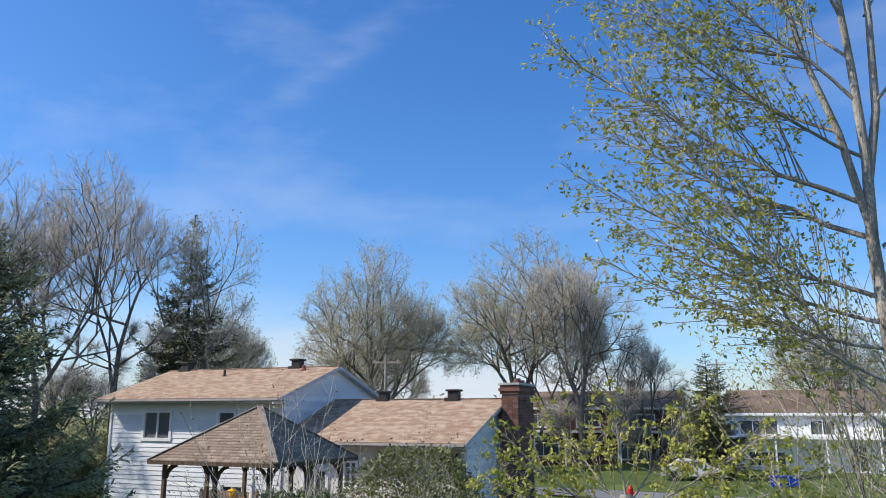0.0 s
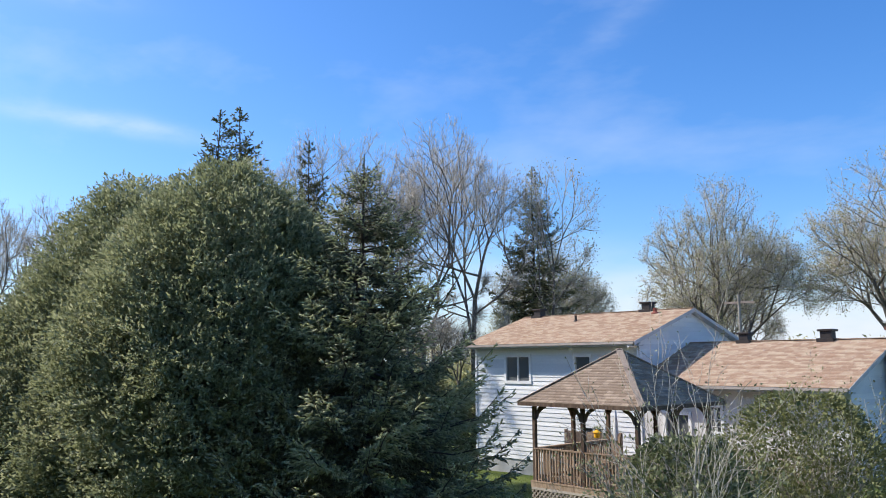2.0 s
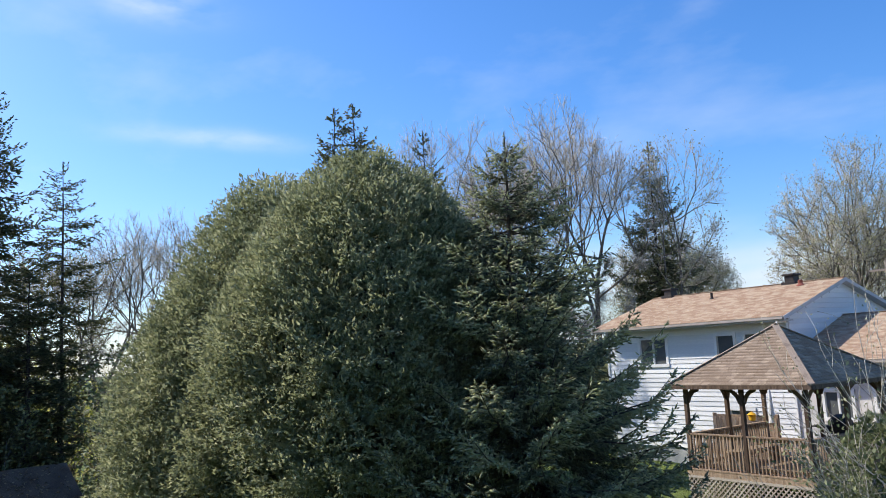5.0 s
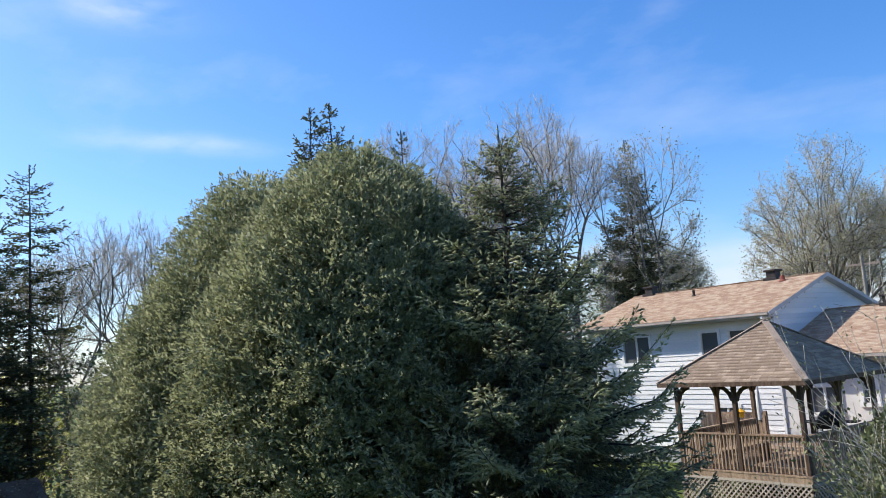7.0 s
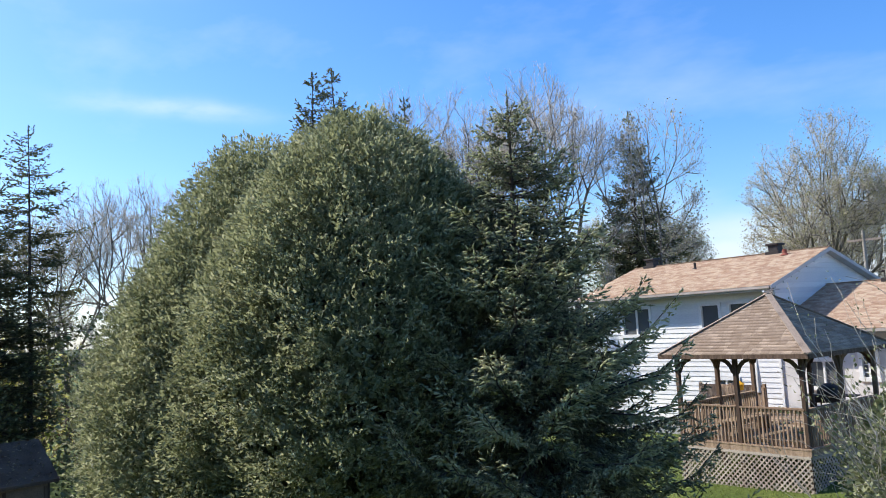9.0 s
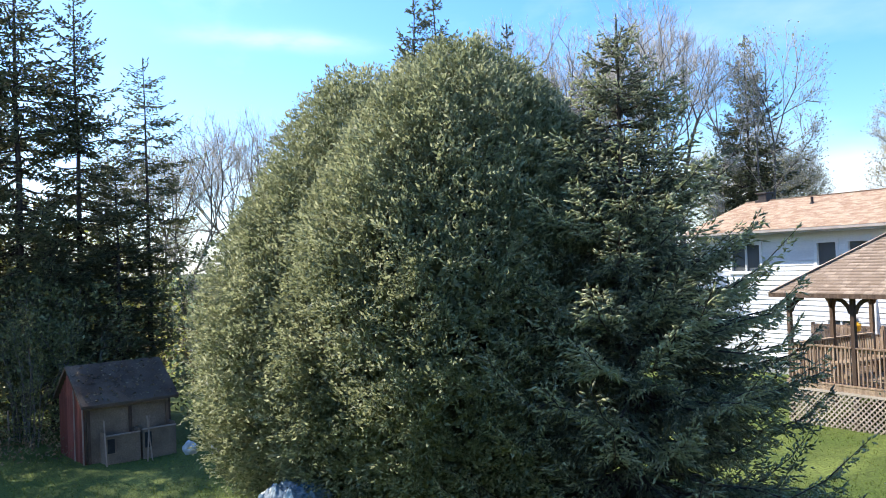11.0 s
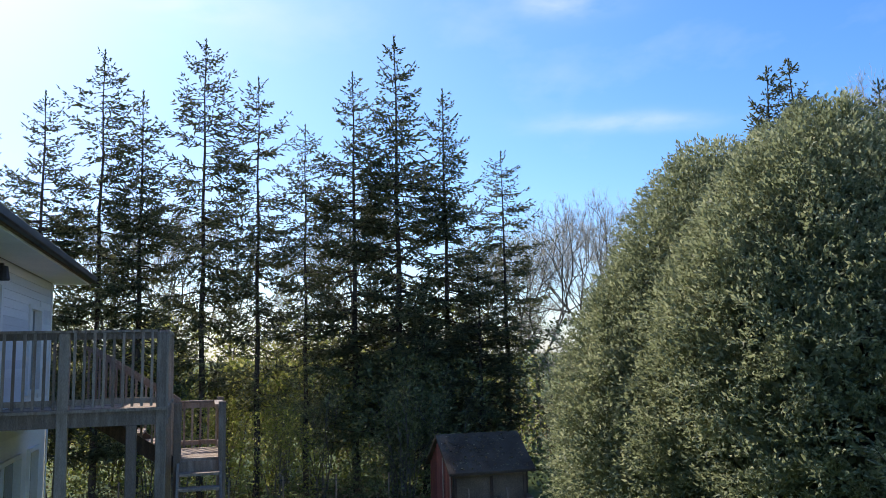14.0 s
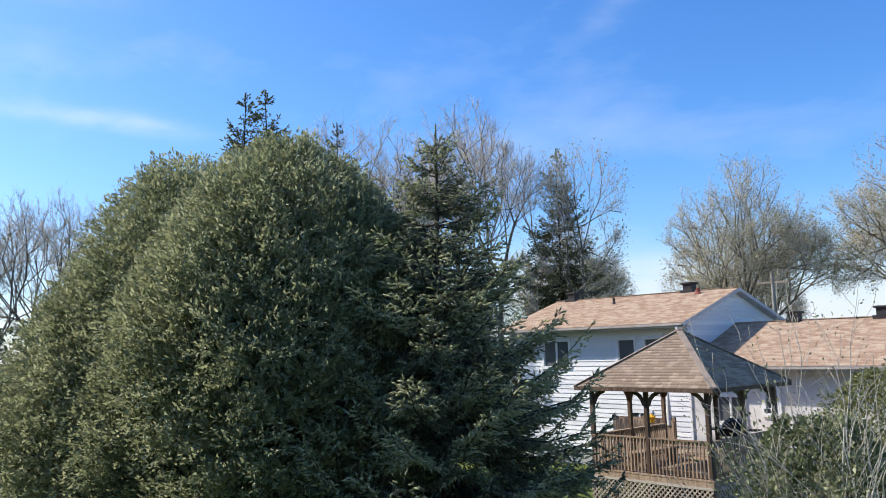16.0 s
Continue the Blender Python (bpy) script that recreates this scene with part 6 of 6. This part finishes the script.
    for y, lean in ((6.62, 2), (7.72, -4), (7.86, 5)):
        o = thing("garden_stake", -23.42, y, g, 0, "pale wooden stake leaning on the boxes", "stake", "stakes")
        o.matrix_basis = pose(-23.42, y, g, lean, -2, 0)
        part("stick", boxes((-0.018, 0.018, -0.018, 0.018, 0, 1.35)), GREYWOOD, o)
    b = thing("bucket", -23.2, 9.65, g, 0, "white plastic bucket standing on the grass", "bucket")
    part("tub", bevelled(cyl(0.13, 0.16, 0.4, 18), 0.01), WHITE, b)
    part("rim", cyl(0.172, 0.172, 0.03, 18, (0, 0, 0.39)), WHITE, b)
    part("handle", boxes((-0.175, -0.165, -0.12, 0.12, 0.25, 0.27)), METAL_DARK, b)
    b = thing("plastic_bag", -23.6, 8.98, g, 0, "crumpled white plastic bag on the ground", "bag")
    bm = bmesh.new()
    bmesh.ops.create_icosphere(bm, subdivisions=3, radius=0.2)
    for v in bm.verts:
        v.co *= 1 + 0.35 * noise.noise(v.co * 9)
        v.co.z = max(v.co.z + 0.16, 0.0) * 1.15
    part("bag", bm, WHITE, b)
    f = thing("board_fence", 0, 0, 0, 0, "short grey board fence half hidden by the cedar", "fence")
    for i in range(16):
        y = 10.0 + i * 0.135
        part("board", boxes((-22.6, -22.575, y, y + 0.125, g, 0.85 + 0.03 * math.sin(i * 2.1))), GREYWOOD, f)
    part("rail", boxes((-22.64, -22.601, 10.0, 12.15, 0.5, 0.58)), GREYWOOD, f)
    w = thing("wire_fence", 0, 0, 0, 0, "old wire fence with thin posts below the spruces", "fence")
    for i in range(9):
        y = -9 + i * 1.9
        part("post", cyl(0.035, 0.03, 1.3, 7, (-28.6, y, g - 0.1)), GREYWOOD, w)
    for z in (0.05, 0.4, 0.75):
        V, F = tubes([(np.array([(-28.56, -9 + i * 1.9, z + g + 0.3 + 0.03 * math.sin(i * 5 + z * 9)) for i in range(9)]), np.full(9, 0.006))], 4)
        np_mesh("wire", V, F, METAL_DARK, w)
    t = thing("covered_pile", -13.7, 8.8, float(level(-13.7, 8.8)), 20, "pile covered with a crumpled blue and white tarp", "tarp pile")
    bm = bmesh.new()
    bmesh.ops.create_grid(bm, x_segments=46, y_segments=46, size=1)
    for v in bm.verts:
        r = max(abs(v.co.x), abs(v.co.y))
        h = 0.95 * (1 - max(0.0, (r - 0.55) / 0.45) ** 1.6)
        v.co = Vector((v.co.x * 0.75, v.co.y * 0.65, max(0.0, h + 0.13 * noise.noise(v.co * 3.1) + 0.05 * noise.noise(v.co * 9)) + 0.02))
    ob = part("tarp", bm, TARP, t)
    st = thing("tree_stump", -12.3, 14.7, float(level(-12.3, 14.7)), 0, "reddish weathered stump under the spruce", "stump")
    part("stump", bevelled(cyl(0.2, 0.17, 0.5, 10), 0.02), REDWOOD, st)


build_shed()


# ---- the near house and its balcony ----
def build_near_house():
    h = thing("near_house", 0, 0, 0, 0, "white-sided house with wide soffit, shaded, beside the balcony", "house")
    y, x0, x1, zs = -2.1, -14.6, 2.5, 6.62
    ups = [(-13.6, -12.6, 4.6, 6.1), (-10.6, -9.5, 4.5, 6.3), (-9.35, -8.3, 4.5, 6.3), (-12.4, -10.6, 1.2, 3.7), (-13.8, -13.0, 1.9, 3.7)]
    h.matrix_basis = pose(-14.5, -2.45, 0, 0, 0, 11) @ Matrix.Translation((14.6, 2.1, 0))
    w = wall_core("wall", h, "x", y - 0.2, 0.2, x0, x1, -0.3, zs, ups, SIDING)
    z = 4.0
    while z < zs - 0.02:
        cuts = [(a[0], a[1]) for a in ups if a[2] < z + 0.12 and a[3] > z + 0.01]
        for s, e in spans(x0, x1, cuts):
            bm = prism([(y, z), (y + 0.022, z), (y + 0.008, min(z + 0.13, zs)), (y, min(z + 0.13, zs))], e - s, "x", s)
            part("board", bm, SIDING, w)
        z += 0.13
    for a in ups:
        fm = bmesh.new()
        f = 0.07
        for b in ((a[0] - 0.05, a[0] + f, a[2], a[3]), (a[1] - f, a[1] + 0.05, a[2], a[3]), (a[0] + f, a[1] - f, a[3] - f, a[3]), (a[0] + f, a[1] - f, a[2], a[2] + f)):
            box(fm, b[0], b[1], y - 0.1, y + 0.05, b[2], b[3])
        o = part("window", fm, TRIM, h, "white framed window with dark glass")
        part("pane", boxes((a[0] + f, (a[0] + a[1]) / 2 - 0.02, y - 0.08, y - 0.065, a[2] + f, a[3] - f)), PANE, o)
        part("pane", boxes(((a[0] + a[1]) / 2 + 0.02, a[1] - f, y - 0.08, y - 0.065, a[2] + f, a[3] - f)), PANE, o)
        part("mullion", boxes(((a[0] + a[1]) / 2 - 0.02, (a[0] + a[1]) / 2 + 0.02, y - 0.09, y - 0.02, a[2] + f, a[3] - f)), TRIM, o)
    part("end_wall", boxes((x0, x0 + 0.2, y - 8.0, y - 0.2, -0.3, zs)), SIDING, h)
    part("end_wall", boxes((x1 - 0.2, x1, y - 8.0, y - 0.2, -0.3, zs)), SIDING, h)
    part("back_wall", boxes((x0 + 0.2, x1 - 0.2, y - 8.0, y - 7.8, -0.3, zs)), SIDING, h)
    part("floor", boxes((x0 + 0.2, x1 - 0.2, y - 7.8, y - 0.2, 3.9, 4.1)), PLYWOOD, h)
    part("soffit", boxes((x0 - 0.35, x1 + 0.3, y + 0.025, y + 0.62, zs, zs + 0.03)), TRIM, h)
    part("roof", prism([(y + 0.66, zs + 0.03), (y + 0.66, zs + 0.2), (y - 4.0, zs + 1.8), (y - 8.7, zs + 0.2), (y - 8.7, zs + 0.03)], x1 - x0 + 0.7, "x", x0 - 0.37), BROWN_ROOF, h)
    part("gutter", bevelled(boxes((x0 - 0.37, x1 + 0.3, y + 0.662, y + 0.76, zs + 0.04, zs + 0.17)), 0.02), METAL_DARK, h)
    part("corner_board", boxes((x0 - 0.012, x0 + 0.1, y + 0.024, y + 0.034, -0.3, zs)), TRIM, h)
    l = thing("wall_lamp", -10.05, y + 0.04, 6.35, 0, "small dark lantern on the house wall", "wall lamp")
    l.matrix_basis = h.matrix_basis @ l.matrix_basis
    part("bracket", boxes((-0.03, 0.03, 0, 0.12, 0.1, 0.14)), METAL_DARK, l)
    part("lantern", bevelled(cyl(0.09, 0.06, 0.2, 8, (0, 0.12, -0.1)), 0.01), METAL_DARK, l)


def build_balcony():
    b = thing("balcony", 0, 0, 0, 0, "raised grey-brown wooden balcony with baluster railing and stairs", "balcony")
    b.matrix_basis = pose(-10.6, 0.64, 0.1, 0, 0, 11) @ Matrix.Translation((10.6, -0.5, 0))
    X, XB, Y0, Y1, zd, zr = -10.6, -13.0, -2.05, 0.5, 4.36, 5.46
    fr = part("deck_frame", boxes((X - 0.05, X, Y0, Y1, zd - 0.24, zd - 0.042), (XB, XB + 0.05, Y0, Y1, zd - 0.24, zd - 0.042), (XB + 0.05, X - 0.05, Y1 - 0.05, Y1, zd - 0.24, zd - 0.042), (XB + 0.05, X - 0.05, -0.8, -0.75, zd - 0.24, zd - 0.042)), GREYWOOD, b)
    for i in range(17):
        x = XB - 0.03 + i * 0.147
        part("deck_board", boxes((x, x + 0.138, Y0, Y1 + 0.03, zd - 0.04, zd)), GREYWOOD, fr)
    for x, y, t, g in ((X - 0.05, Y1 - 0.06, zr - 0.04, -0.3), (X - 0.05, -0.85, zr - 0.04, -0.3), (XB + 0.06, Y1 - 0.06, zr - 0.04, -0.3), (X - 0.05, 0.05, zd - 0.24, -0.3)):
        part("post", bevelled(boxes((x - 0.07, x + 0.07, y - 0.07, y + 0.07, g, t)), 0.008), GREYWOOD, b)
    part("corner_panel", boxes((X - 0.16, X + 0.02, Y1 - 0.0, Y1 + 0.03, zd - 0.25, zr - 0.05)), GREYWOOD, b)

    def run(axis, at, s, e, z, top, parent):
        turn = (lambda p, q, z0, z1: boxes((p, q, s, e, z0, z1))) if axis == "y" else (lambda p, q, z0, z1: boxes((s, e, p, q, z0, z1)))
        r = part("railing", turn(at - 0.08, at + 0.06, top - 0.035, top), GREYWOOD, parent)
        part("upper_rail", turn(at - 0.02, at + 0.02, top - 0.13, top - 0.036), GREYWOOD, r)
        part("lower_rail", turn(at - 0.02, at + 0.02, z + 0.06, z + 0.14), GREYWOOD, r)
        n = max(3, int((e - s) / 0.125))
        for i in range(n):
            c = s + (i + 0.5) * (e - s) / n
            part("baluster", boxes((at + 0.021, at + 0.055, c - 0.018, c + 0.018, z + 0.02, top - 0.04)) if axis == "y" else boxes((c - 0.018, c + 0.018, at + 0.021, at + 0.055, z + 0.02, top - 0.04)), GREYWOOD, r)
    run("y", X - 0.03, Y0, Y1 - 0.13, zd, zr, b)
    run("x", Y1 - 0.03, XB + 0.13, X - 0.13, zd, zr, b)
    # upper flight along the back, down to the landing
    n = 5
    for i in range(n):
        z, y = zd - (i + 1) * 0.185, -0.75 + (i + 0.5) * 0.26
        part("tread", boxes((XB - 1.0, XB - 0.05, y - 0.14, y + 0.14, z - 0.04, z)), GREYWOOD, b)
    for x in (XB - 1.04, XB - 0.05):
        part("stringer", prism([(-0.9, zd - 0.02), (-0.9, zd - 0.3), (0.62, zd - 1.3), (0.62, zd - 1.02)], 0.04, "x", x), DARKWOOD, b)
        part("handrail", prism([(-0.9, zd + 0.95), (-0.9, zd + 0.88), (0.62, zd - 0.12), (0.62, zd - 0.05)], 0.04, "x", x), GREYWOOD, b)
        for i in range(9):
            y = -0.85 + i * 0.17
            zz = zd - (y + 0.9) * 0.66
            part("baluster", boxes((x, x + 0.035, y, y + 0.035, zz - 0.15, zz + 0.9)), GREYWOOD, b)
    # landing
    lz, L0, L1 = 3.42, 0.62, 1.32
    lf = part("landing_frame", boxes((-13.95, -12.3, L0, L1, lz - 0.22, lz - 0.042)), GREYWOOD, b)
    for i in range(11):
        x = -13.95 + i * 0.147
        part("deck_board", boxes((x, x + 0.138, L0 - 0.02, L1 + 0.02, lz - 0.04, lz)), GREYWOOD, lf)
    run("y", -13.9, L0, L1, lz, lz + 0.85, b)
    run("x", L1 - 0.03, -13.9, -12.4, lz, lz + 0.85, b)
    for x, y in ((-12.3, L1), (-13.95, L1), (-12.3, L0)):
        part("post", bevelled(boxes((x - 0.06, x + 0.06, y - 0.06, y + 0.06, -0.3, lz + 0.9)), 0.008), GREYWOOD, b)
    # lower flight towards the lawn
    for i in range(17):
        z, x = lz - (i + 1) * 0.205, -12.25 + (i + 0.5) * 0.19
        if z < -0.2:
            break
        part("tread", boxes((x - 0.13, x + 0.13, L0 + 0.04, L1 - 0.04, z - 0.04, z)), GREYWOOD, b)
    for y in (L0, L1 - 0.04):
        part("stringer", prism([(-12.3, lz), (-12.3, lz - 0.28), (-8.95, -0.3), (-8.75, -0.1)], 0.04, "y", y), GREYWOOD, b)


build_near_house()
build_balcony()
